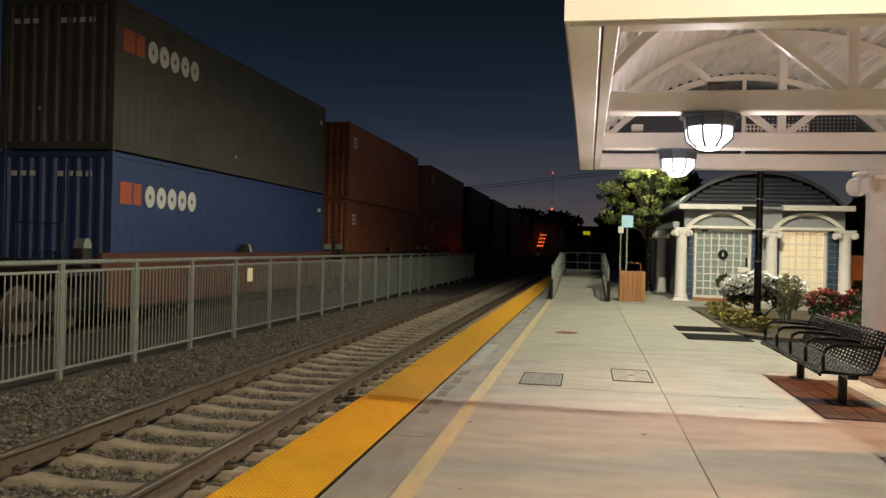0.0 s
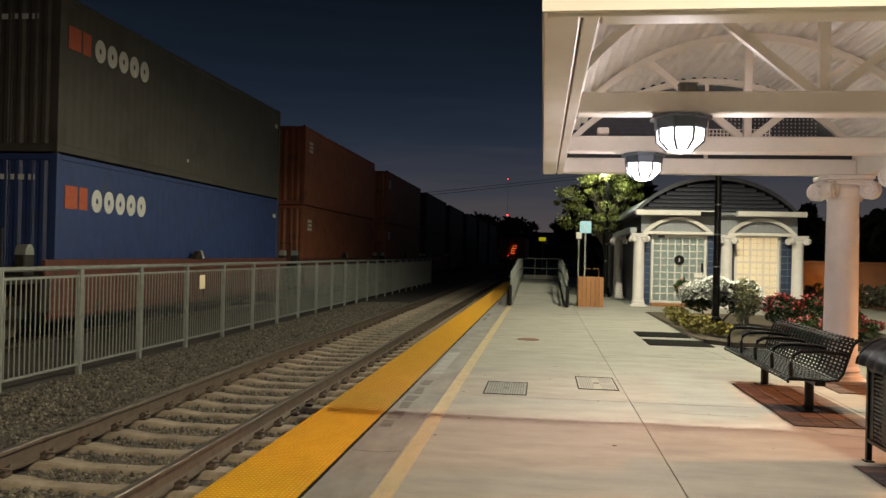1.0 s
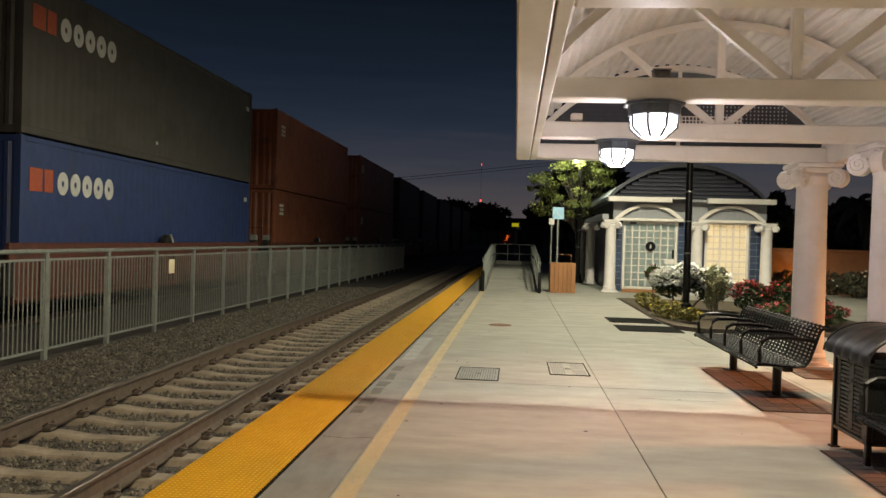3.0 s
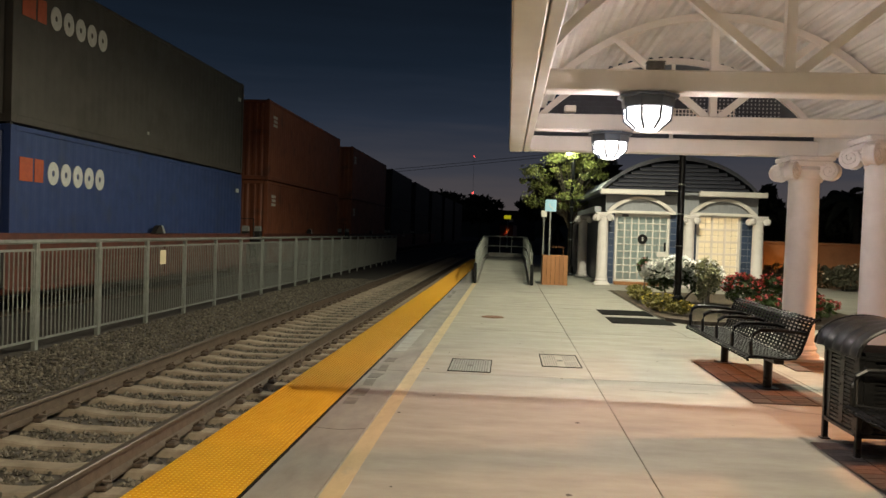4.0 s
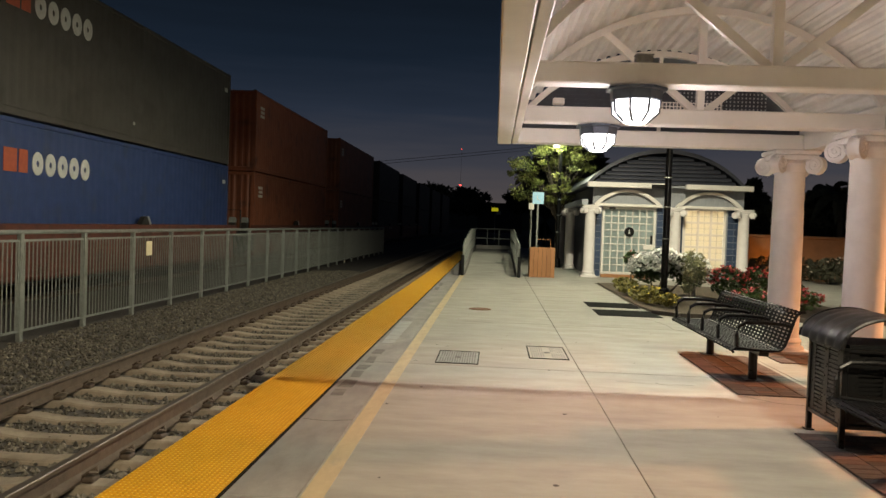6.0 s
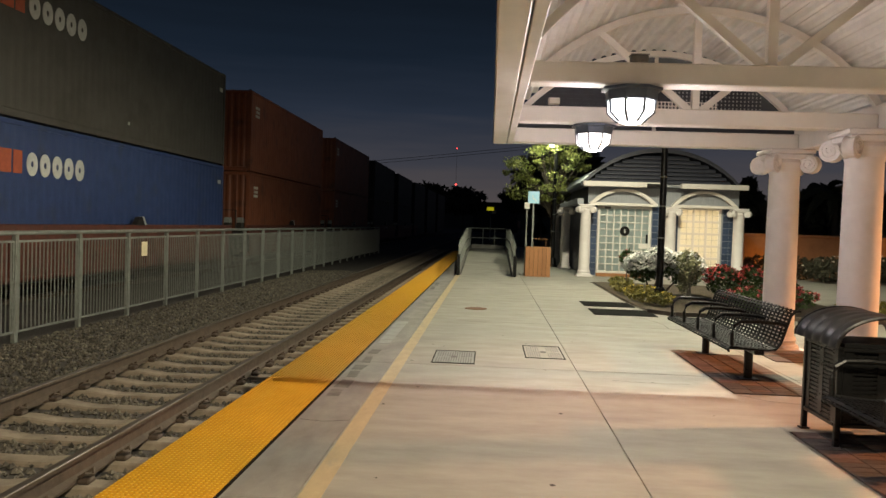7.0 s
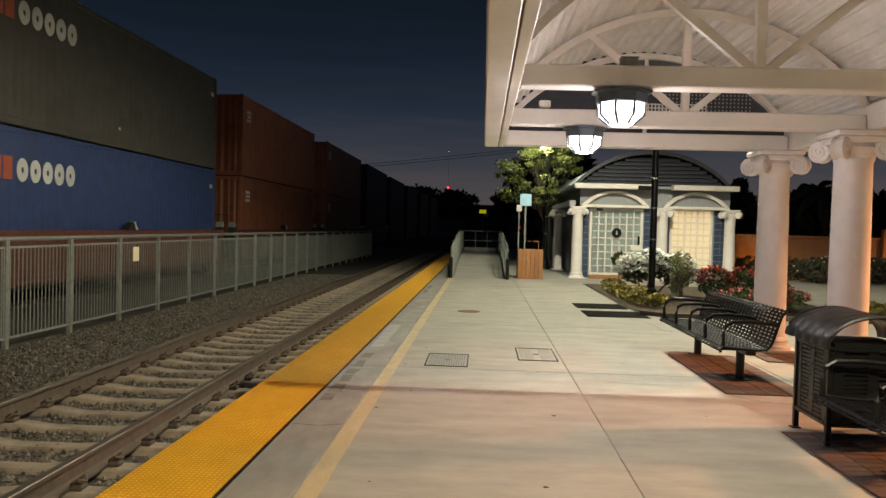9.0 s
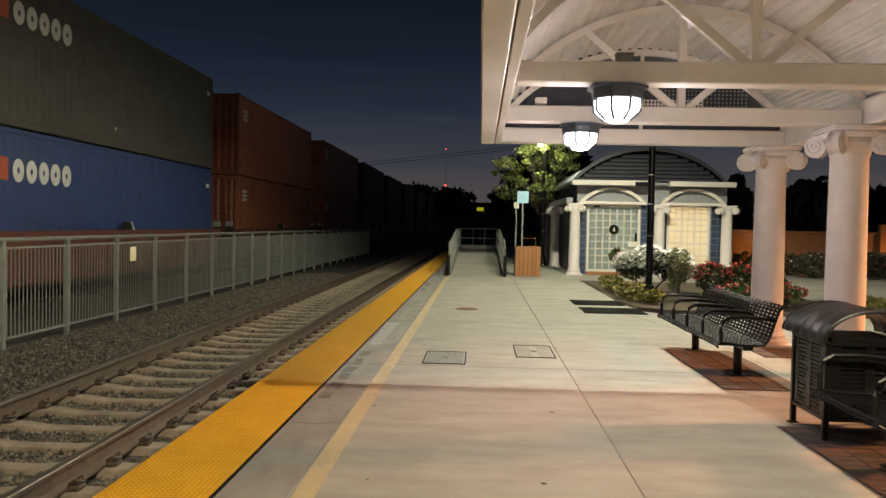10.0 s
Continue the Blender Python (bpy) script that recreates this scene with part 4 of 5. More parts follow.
# ---- street furniture on the platform ----
def bench(y0, y1):
    """A slatted steel bench; it faces the track, and its origin is at the front of its near end."""
    L = y1 - y0
    t = thing("bench", "black steel platform bench with slatted seat, curved back and hoop armrests", "bench", pose(4.40, y0, 0), group="benches on the platform")
    prof = [(0.02, 0.345), (0.0, 0.37), (0.03, 0.392), (0.10, 0.388), (0.2, 0.378), (0.3, 0.372), (0.4, 0.372), (0.47, 0.385), (0.505, 0.43), (0.53, 0.50), (0.555, 0.58), (0.58, 0.66), (0.602, 0.72), (0.64, 0.757), (0.685, 0.762)]
    dist, out = 0.0, []
    P = [Vector((a, 0, b)) for a, b in prof]
    seglen = [(b - a).length for a, b in zip(P, P[1:])]
    total = sum(seglen)
    k = 0
    s = 0.02
    while s < total - 0.01:
        d, i = s, 0
        while d > seglen[i]:
            d -= seglen[i]
            i += 1
        u = (P[i + 1] - P[i]).normalized()
        p = P[i] + u * d
        g = Geo()
        nrm = Vector((-u.z, 0, u.x))
        a, b = u * 0.0115, nrm * 0.004
        v = [p + yy + e * a + h * b for yy in (Vector((0, 0.02, 0)), Vector((0, L - 0.02, 0))) for e, h in ((-1, -1), (1, -1), (1, 1), (-1, 1))]
        g.add(v, [(0, 1, 2, 3), (7, 6, 5, 4), (0, 4, 5, 1), (1, 5, 6, 2), (2, 6, 7, 3), (3, 7, 4, 0)])
        part("slat", g, M["black_matt"], t)
        s += 0.0365
    for k in range(25):
        y = 0.015 + (L - 0.03) * k / 24
        wide = 0.026 if k % 6 == 0 else 0.012
        g = Geo()
        v = []
        for i, q in enumerate(P):
            u = (P[min(i + 1, len(P) - 1)] - P[max(i - 1, 0)]).normalized()
            nrm = Vector((-u.z, 0, u.x)) * 0.0055
            v += [q + Vector((0, y + e * wide, 0)) + h * nrm for e, h in ((-1, -1), (1, -1), (1, 1), (-1, 1))]
        f = [(i * 4 + j, i * 4 + (j + 1) % 4, i * 4 + 4 + (j + 1) % 4, i * 4 + 4 + j) for i in range(len(P) - 1) for j in range(4)]
        g.add(v, f + [(0, 1, 2, 3), tuple(len(v) - 4 + j for j in (3, 2, 1, 0))])
        part("strap", g, M["black_matt"], t)
    for y in (0.02, L - 0.02):
        part("end_rim", Geo().tube([(q.x, y, q.z) for q in P], 0.014, 8), M["black"], t)
    for k in range(5):
        y = 0.03 + (L - 0.06) * k / 4
        pts = [(0.05, y, 0.38), (0.045, y, 0.52), (0.065, y, 0.60), (0.13, y, 0.64), (0.30, y, 0.645), (0.50, y, 0.63), (0.58, y, 0.61)]
        part("armrest", Geo().tube(pts, 0.02, 8), M["black"], t)
    # added dark sheet: keeps the bright floor from showing through the seat
    g = Geo()
    g.prism([(0.03, 0.374), (0.2, 0.362), (0.3, 0.357), (0.42, 0.357), (0.42, 0.362), (0.3, 0.362), (0.2, 0.367), (0.03, 0.379)], "y", 0.03, L - 0.03)
    part("seat_pan", g, M["black_matt"], t, "added dark sheet darkening the gaps between the slats")
    part("beam", Geo().cbox(0.30, 0.40, 0.12, L - 0.12, 0.30, 0.365, 0.01), M["black"], t)
    for y in (0.45, L - 0.57):
        g = Geo().tube([(0.35, y, 0.012), (0.35, y, 0.31)], 0.045, 14)
        part("leg", g, M["black"], t)
        part("foot_plate", Geo().cbox(0.25, 0.45, y - 0.10, y + 0.10, 0.0, 0.016, 0.005), M["black"], t)
        part("cross_tube", Geo().tube([(0.12, y, 0.335), (0.62, y, 0.335)], 0.034, 12), M["black"], t)
        part("seat_bracket", Geo().cbox(0.05, 0.52, y - 0.03, y + 0.03, 0.325, 0.355, 0.006), M["black"], t)
    return t


bench(7.96, 10.6)
bench(2.55, 5.72)


def litter_bin():
    t = thing("litter_bin", "black slatted steel litter bin with an arched hood", "litter bin", pose(4.54, 5.80, 0))
    W, D, Z0, Z1 = 0.60, 0.58, 0.17, 0.71
    for x in (0.0, W):
        for y in (0.0, D):
            part("leg", Geo().cbox(x - 0.02, x + 0.02, y - 0.02, y + 0.02, 0.01, Z1, 0.005), M["black"], t)
            part("foot", Geo().cbox(x - 0.035, x + 0.035, y - 0.035, y + 0.035, 0.0, 0.012, 0.003), M["black"], t)
    for side in range(4):
        for k in range(17):
            z = Z0 + 0.015 + k * 0.031
            g = Geo()
            if side < 2:
                y = (0.0, D)[side]
                g.box(0.02, W - 0.02, y - 0.004, y + 0.004, z, z + 0.018)
            else:
                x = (0.0, W)[side - 2]
                g.box(x - 0.004, x + 0.004, 0.02, D - 0.02, z, z + 0.018)
            part("slat", g, M["black"], t)
        for k in range(3):
            g = Geo()
            q = (0.10, 0.5, 0.90)[k]
            if side < 2:
                y = (0.0, D)[side]
                g.box(W * q - 0.035, W * q + 0.035, y - 0.007, y + 0.007, Z0, Z1)
            else:
                x = (0.0, W)[side - 2]
                g.box(x - 0.007, x + 0.007, D * q - 0.035, D * q + 0.035, Z0, Z1)
            part("strap", g, M["black"], t)
    for z in (Z0 - 0.02, Z1 - 0.02):
        g = Geo()
        g.cbox(-0.02, W + 0.02, -0.02, 0.02, z, z + 0.03, 0.004)
        g.cbox(-0.02, W + 0.02, D - 0.02, D + 0.02, z, z + 0.03, 0.004)
        g.cbox(-0.02, 0.02, 0.02, D - 0.02, z, z + 0.03, 0.004)
        g.cbox(W - 0.02, W + 0.02, 0.02, D - 0.02, z, z + 0.03, 0.004)
        part("rim", g, M["black"], t)
    part("liner", Geo().box(0.05, W - 0.05, 0.05, D - 0.05, Z0, Z1 + 0.03), M["black_matt"], t, "dark inner liner")
    g, seg = Geo(), 24
    R = W / 2 + 0.06
    v, f, rows_y, m = [], [], 31, seg + 1
    for j in range(rows_y):
        y = -0.09 + (D + 0.18) * j / (rows_y - 1)
        bulge = 0.012 * abs(math.sin(math.pi * 5 * j / (rows_y - 1)))
        for i in range(m):
            w = math.pi * i / seg
            v.append((W / 2 - (R + bulge) * math.cos(w), y, Z1 + 0.015 + (R + bulge) * 0.62 * math.sin(w)))
    for j in range(rows_y - 1):
        f += [(j * m + i, j * m + i + 1, j * m + m + i + 1, j * m + m + i) for i in range(seg)]
    k = len(v)
    v += [(W / 2 + (x - W / 2) * 0.95, y, Z1 + 0.015 + (z - Z1 - 0.015) * 0.95) for x, y, z in v]
    f += [tuple(k + i for i in q[::-1]) for q in f]
    for j in (0, rows_y - 1):
        f += [(j * m + i, j * m + i + 1, k + j * m + i + 1, k + j * m + i) for i in range(seg)]
    g.add(v, f)
    part("hood", g, M["hood"], t, "arched black hood, open at both ends", smooth=True)
    for y in (-0.09, D + 0.09):
        pts = [(W / 2 - R * math.cos(math.pi * i / 24), y, Z1 + 0.015 + R * 0.62 * math.sin(math.pi * i / 24)) for i in range(25)]
        part("hood_rim", Geo().tube(pts, 0.014, 6), M["hood"], t)


litter_bin()


def paver_pad(x0, x1, y0, y1, dark):
    pad = thing("paver_pad", "pad of red and charcoal pavers under the bench", "paving", pose(x0, y0, 0), kind="structure")
    part("bed", Geo().box(0, x1 - x0, 0, y1 - y0, 0.0, 0.003), M["grout"], pad)
    a = Geo().cbox(0.003, 0.197, 0.003, 0.097, 0.0, 0.011, 0.003)
    ma, mb = a.mesh("paver", M["brick_a"]), a.mesh("paver", M["brick_b"])
    rng = random.Random(int(y0 * 10))
    for j in range(int((y1 - y0) / 0.1)):
        for i in range(int((x1 - x0) / 0.2)):
            zone = any(a <= y0 + (j + 0.5) * 0.1 < b for a, b in dark)
            part("paver", mb if (zone and rng.random() < 0.8) or (not zone and rng.random() < 0.12) else ma, None, pad, at=pose(i * 0.2, j * 0.1, rng.uniform(-0.001, 0.0015)))


paver_pad(4.37, 5.18, 7.6, 10.01, ((7.6, 7.95), (8.45, 8.75)))
paver_pad(4.37, 5.38, 3.3, 6.21, ((5.7, 6.3), (5.05, 5.5), (4.2, 4.6)))
paver_pad(5.46, 6.28, 9.62, 10.34, ())


def street_lamp(x, y, h, label, arm):
    t = thing("street_lamp", label, "street lamp", pose(x, y, 0), group="pole lamps")
    part("pole", Geo().tube([(0, 0, 0.0), (0, 0, h)], [0.072, 0.062], 16), M["black"], t)
    part("pole_base", Geo().lathe([(0.2, 0), (0.2, 0.04), (0.14, 0.1), (0.12, 0.32), (0.09, 0.36)], 20), M["black"], t)
    for z in (1.35, 2.0, 2.6):
        part("band", Geo().lathe([(0.070, z), (0.077, z + 0.008), (0.077, z + 0.022), (0.070, z + 0.03)], 16), M["galv"], t, "thin steel strap")
    part("arm", Geo().tube([(0, 0, h - 0.1), (-0.2 * arm, 0, h + 0.06), (-0.5 * arm, 0, h + 0.1)], 0.03, 8), M["black"], t)
    part("head", Geo().cbox(-0.75 * arm if arm > 0 else 0.3, -0.2 * arm if arm > 0 else 0.75, -0.14, 0.14, h + 0.14, h + 0.24, 0.03), M["black"], t, "flat lamp head")
    return t


street_lamp(5.55, 16.65, 7.1, "black pole lamp standing in the flower bed", 1)
lp = [o for o in bpy.data.objects if o.name.startswith("street_lamp")][0]
part("side_sign", Geo().cbox(-0.33, -0.06, -0.015, 0.015, 2.38, 2.47, 0.004), M["black"], lp, "small dark plate on an arm")
street_lamp(4.47, 31.0, 4.9, "black pole lamp beside the tree", 1)
lamp2 = bpy.data.objects["street_lamp.001"]
part("lens", Geo().cbox(-0.26, -0.08, -0.10, 0.10, 4.62, 4.70, 0.02), M["white_glow"], lamp2, "glowing white lens").visible_shadow = False


def sign(x, y, top, w, h, mt, label):
    t = thing("sign_post", label, "sign", pose(x, y, 0), group="signs on the platform")
    part("post", Geo().tube([(0, 0, 0), (0, 0, top)], 0.028, 10), M["galv"], t)
    part("foot", Geo().cbox(-0.09, 0.09, -0.09, 0.09, 0, 0.012, 0.003), M["galv"], t)
    part("panel", Geo().cbox(-w / 2, w / 2, -0.045, -0.03, top - h, top, 0.004), M[mt], t)
    return t


s1 = sign(3.32, 24.4, 2.58, 0.34, 0.36, "sign_blue", "pale blue square sign on a steel post")
part("symbol", Geo().tube([(-0.03, -0.05, 2.46), (-0.02, -0.05, 2.36), (0.05, -0.05, 2.34), (0.07, -0.05, 2.28)], 0.014, 6), M["white_mark"], s1, "plain white symbol")
s2 = sign(3.18, 25.6, 2.28, 0.17, 0.20, "sign_pale", "small pale sign on a thin steel post")

wb = thing("planter_box", "slatted brown wooden box with an open wire top", "wooden box", pose(3.13, 24.3, 0))
W, D, Hh = 0.76, 0.7, 0.9
part("core", Geo().box(0.03, W - 0.03, 0.03, D - 0.03, 0.02, Hh - 0.04), M["iron_and_shade"], wb)
for k in range(6):
    x = W * k / 6
    for y in (0, D - 0.03):
        part("slat", Geo().cbox(x + 0.004, x + W / 6 - 0.004, y, y + 0.028, 0.0, Hh, 0.004), M["wood"], wb)
    yy = D * k / 6
    for x in (0, W - 0.03):
        part("slat", Geo().cbox(x, x + 0.028, yy + 0.034 if k == 0 else yy + 0.004, yy + D / 6 - (0.034 if k == 5 else 0.004), 0.0, Hh, 0.004), M["wood"], wb)
part("wire_frame", Geo().tube([(0.2, 0.2, Hh - 0.05), (0.2, 0.2, Hh + 0.25), (0.62, 0.2, Hh + 0.25), (0.62, 0.2, Hh - 0.05)], 0.012, 6), M["wood"], wb)


# ---- ramp with handrails ----
ramp_ob = thing("ramp", "concrete access ramp with steel handrails at the platform end", "ramp", kind="structure")
g = Geo()
g.prism([(24.1, 0.0), (31.0, 0.42), (38.0, 0.42), (38.0, -0.05), (24.1, -0.05)], "x", 1.2, 2.75)
part("ramp_slab", g, M["concrete"], ramp_ob)


def rz(y):
    return min(max(y - 24.1, 0) * 0.42 / 6.9, 0.42)


for x in (1.12, 2.80):
    part("side_kerb", Geo().prism([(24.0, 0.0), (24.0, 0.14), (31.0, 0.56), (38.0, 0.56), (38.0, 0.0)], "x", x - 0.06, x + 0.06), M["edge_concrete"], ramp_ob)
    for hz in (0.95, 0.5):
        part("handrail", Geo().tube([(x, 23.9, hz - 0.35), (x, 23.75, hz - 0.1), (x, 24.1, hz + 0.02), (x, 31.0, hz + 0.42), (x, 38.0, hz + 0.42)], 0.024, 8), M["galv"], ramp_ob, "bent steel handrail")
    for k in range(9):
        y = 24.1 + k * 1.73
        part("post", Geo().tube([(x, y, rz(y) + 0.1), (x, y, rz(y) + 0.95)], 0.022, 8), M["galv"], ramp_ob)
    g = Geo()
    for k in range(70):
        y = 24.2 + k * 0.197
        g.box(x - 0.007, x + 0.007, y - 0.007, y + 0.007, rz(y) + 0.14, rz(y) + 0.93)
    tagged(part("balusters", g, M["galv"], ramp_ob, "thin upright bars"), kind="stuff")
    part("black_guard", Geo().cbox(x - 0.05, x + 0.05, 23.7, 23.86, 0.0, 0.62, 0.02), M["black"], ramp_ob, "black rail end post")
for z in (0.92, 1.37):
    part("end_rail", Geo().tube([(1.12, 38.0, z), (2.80, 38.0, z)], 0.026, 8), M["galv"], ramp_ob)
part("end_wall", Geo().box(1.18, 2.74, 37.9, 38.0, 0.40, 0.6), M["edge_concrete"], ramp_ob)
for x in (1.7, 2.25):
    part("post", Geo().tube([(x, 38.0, 0.42), (x, 38.0, 1.37)], 0.022, 8), M["galv"], ramp_ob)


# ---- restroom building behind the platform ----
BY = 25.95
house = thing("restroom_building", "small grey-blue restroom building with a barrel roof and white trim", "building", pose(0, 0, 0))
g = Geo()
g.box(5.15, 5.46, BY, BY + 0.2, 0, 2.95)
g.box(7.19, 8.02, BY, BY + 0.2, 0, 2.95)
g.box(9.40, 9.90, BY, BY + 0.2, 0, 2.95)
g.box(5.46, 7.19, BY, BY + 0.2, 2.28, 2.95)
g.box(8.02, 9.40, BY, BY + 0.2, 2.32, 2.95)
g.box(8.02, 9.40, BY, BY + 0.2, 0, 0.2)
part("front_wall", g, M["stucco"], house, "grey-blue front wall")
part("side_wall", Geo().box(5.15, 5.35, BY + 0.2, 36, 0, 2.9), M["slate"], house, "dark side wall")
part("side_wall", Geo().box(9.70, 9.90, BY + 0.2, 36, 0, 2.9), M["stucco"], house)
part("back_wall", Geo().box(5.35, 9.70, 35.8, 36, 0, 2.9), M["stucco"], house)
part("inner_wall", Geo().box(5.35, 9.70, 28.2, 28.3, 0, 2.9), M["white_paint"], house)
part("inner_wall", Geo().box(7.5, 7.6, BY + 0.2, 28.2, 0, 2.9), M["white_paint"], house)
part("ceiling_panel", Geo().box(5.35, 9.70, BY + 0.2, 35.8, 2.84, 2.9), M["white_paint"], house)
RX, RH = 7.40, 2.48
RR = (RH ** 2 + 1.12 ** 2) / (2 * 1.12)
RZ = 4.10 - RR


def roof_z(x, r=RR):
    return RZ + math.sqrt(max(r * r - (x - RX) ** 2, 0.0))


xsr = [RX - RH + 2 * RH * i / 40 for i in range(41)]
g = Geo()
g.prism([(x, roof_z(x)) for x in xsr] + [(x, roof_z(x) - 0.05) for x in xsr[::-1]], "y", BY - 0.1, 36.2)
part("roof", g, M["slate"], house, "dark barrel-vaulted metal roof", smooth=True)
g = Geo()
g.prism([(x, roof_z(x) + 0.03) for x in xsr] + [(RX - (RH - 0.1) * (i / 20 - 1), roof_z(RX - (RH - 0.1) * (i / 20 - 1)) - 0.10) for i in range(41)], "y", BY - 0.22, BY - 0.10)
part("gable_trim", g, M["slate"], house, "slate-blue curved gable trim")
for k in range(9):
    z = 3.03 + k * 0.125
    hw = math.sqrt(max((RR - 0.1) ** 2 - (z + 0.1 - RZ) ** 2, 0))
    if hw > 0.2:
        part("gable_louvre", Geo().prism([(BY - 0.02, z), (BY - 0.10, z), (BY - 0.10, z + 0.03), (BY - 0.02, z + 0.115)], "x", RX - hw, RX + hw), M["slate"], house)
for x0, x1 in ((4.92, 7.30), (7.97, 10.03)):
    part("eave_board", Geo().cbox(x0, x1, BY - 0.55, BY - 0.30, 2.86, 3.02, 0.015), M["white_paint"], house, "white eave board")
part("eave_soffit", Geo().box(4.95, 10.0, BY - 0.3, BY - 0.11, 2.90, 2.98), M["stucco"], house)
part("side_eave", Geo().cbox(4.86, 5.16, BY - 0.3, 36, 2.88, 3.0, 0.015), M["slate"], house)
part("side_beam", Geo().cbox(4.75, 4.95, BY - 0.5, 36, 2.28, 2.46, 0.015), M["stucco"], house)
for x0, x1 in ((5.20, 7.29), (7.78, 9.80)):
    mx, hw = (x0 + x1) / 2, (x1 - x0) / 2
    ra = (hw ** 2 + 0.46 ** 2) / 0.92
    za = 2.36 + 0.46 - ra
    outer = [(mx - hw + 2 * hw * i / 24, za + math.sqrt(ra ** 2 - (-hw + 2 * hw * i / 24) ** 2)) for i in range(25)]
    inn = [(mx + (x - mx) * 0.91, max(2.37, z - 0.085)) for x, z in outer[::-1]]
    ob = part("arch_trim", Geo().prism(outer + inn, "y", BY - 0.22, BY - 0.02), M["white_paint"], house, "white arched pediment trim")
    part("arch_infill", Geo().prism([(mx + (x - mx) * 0.93, max(2.36, z - 0.05)) for x, z in outer], "y", BY - 0.06, BY - 0.004), M["stucco"], house)
    part("lintel", Geo().cbox(x0 - 0.02, x1 + 0.02, BY - 0.26, BY - 0.02, 2.27, 2.36, 0.012), M["white_paint"], house)
    g = Geo()
    for k in range(int(2 * hw / 0.11)):
        x = x0 + 0.2 + k * 0.11
        if x < x1 - 0.2:
            top = za + math.sqrt(ra ** 2 - (x - mx) ** 2) - 0.1
            if top > 2.42:
                part("infill_rib", Geo().box(x, x + 0.05, BY - 0.068, BY - 0.06, 2.38, top), M["stucco"], house)
tile_m = Geo().cbox(0.004, 0.196, -0.012, 0.0, 0.004, 0.196, 0.003).mesh("wall_tile", M["blue_tile"])
for x in (5.25, 7.20, 7.82, 9.42, 9.62):
    for k in range(11):
        part("wall_tile", tile_m, None, house, at=pose(x, BY - 0.001, 0.02 + k * 0.205))


def glazed(name, label, x0, x1, z0, z1, cols, rows, sub, pane_mat, bar, y):
    t = thing(name, label, "door" if "door" in name else "window", pose(x0, y, z0), kind="structure")
    w, h = x1 - x0, z1 - z0
    f = Geo()
    f.cbox(0, w, -0.05, 0.05, h - 0.07, h, 0.008)
    f.cbox(0, w, -0.05, 0.05, 0, 0.07, 0.008)
    f.cbox(0, 0.07, -0.05, 0.05, 0.07, h - 0.07, 0.008)
    f.cbox(w - 0.07, w, -0.05, 0.05, 0.07, h - 0.07, 0.008)
    part("frame", f, M["white_paint"], t)
    cw, ch = (w - 0.14) / cols, (h - 0.14) / rows
    for i in range(1, cols):
        part("mullion", Geo().cbox(0.07 + i * cw - bar / 2, 0.07 + i * cw + bar / 2, -0.045, 0.03, 0.07, h - 0.07, 0.004), M["white_paint"], t)
    for j in range(1, rows):
        part("transom", Geo().cbox(0.07, w - 0.07, -0.04, 0.03, 0.07 + j * ch - bar / 2, 0.07 + j * ch + bar / 2, 0.004), M["white_paint"], t)
    pm = Geo()
    e = 0.006
    for a in range(sub):
        for b in range(sub):
            pm.cbox(a * cw / sub + e, (a + 1) * cw / sub - e, 0.0, 0.025, b * ch / sub + e, (b + 1) * ch / sub - e, 0.012)
    pm = pm.mesh("pane", M[pane_mat])
    for i in range(cols):
        for j in range(rows):
            part("pane", pm, None, t, at=pose(0.07 + i * cw, 0, 0.07 + j * ch))
    if sub > 1:
        g = Geo()
        for i in range(cols):
            x = 0.07 + (i + 0.5) * cw
            g.box(x - e, x + e, 0.004, 0.022, 0.07, h - 0.07)
        for j in range(rows):
            z = 0.07 + (j + 0.5) * ch
            g.box(0.07, w - 0.07, 0.004, 0.022, z - e, z + e)
        part("mortar_grid", g, M["sign_pale"], t)
    return t


door = glazed("door_1", "white gridded metal door with pale glass panes", 5.48, 7.18, 0.1, 2.26, 7, 9, 1, "block_cool", 0.035, BY + 0.06)
part("door_handle", Geo().cbox(1.54, 1.60, -0.09, -0.05, 1.0, 1.28, 0.01), M["black"], door)
part("lock_plate", Geo().cbox(1.32, 1.62, -0.065, -0.046, 0.82, 0.98, 0.01), M["white_paint"], door)
part("closer_box", Geo().cbox(0.2, 0.4, -0.1, -0.05, 2.07, 2.15, 0.01), M["iron"], door)
sg = thing("restroom_sign", "round black restroom sign with a pale figure symbol", "sign", pose(6.34, BY - 0.03, 1.47))
part("disc", Geo().tube([(0, 0, 0), (0, -0.012, 0)], 0.155, 28), M["black"], sg)
g = Geo().tube([(0, -0.016, -0.06), (0, -0.016, 0.02)], 0.025, 8)
g.lathe([(0.018, 0.03), (0.022, 0.05), (0.0, 0.07)], 8, (0, -0.016, 0))
part("symbol", g, M["white_mark"], sg)
part("step", Geo().cbox(5.46, 7.2, BY - 0.25, BY - 0.002, 0.0, 0.1, 0.01), M["wood"], house, "low wooden threshold")
glazed("window_1", "lit window of warm glass blocks in a white frame", 8.04, 9.38, 0.22, 2.30, 3, 5, 2, "block_warm", 0.065, BY + 0.06)
light("room_light", "AREA", (8.7, 28.0, 1.5), 62, (1.0, 0.84, 0.64), 1.6, (8.7, 26, 1.3))
light("room_light", "AREA", (6.35, 28.0, 1.6), 13, (0.97, 1.0, 0.82), 1.6, (6.35, 26, 1.4))
for x in (5.04, 7.70, 9.80):
    column(x, BY - 0.40, 2.28, 0.175, "white classical column with a scroll capital before the restroom", "restroom columns")
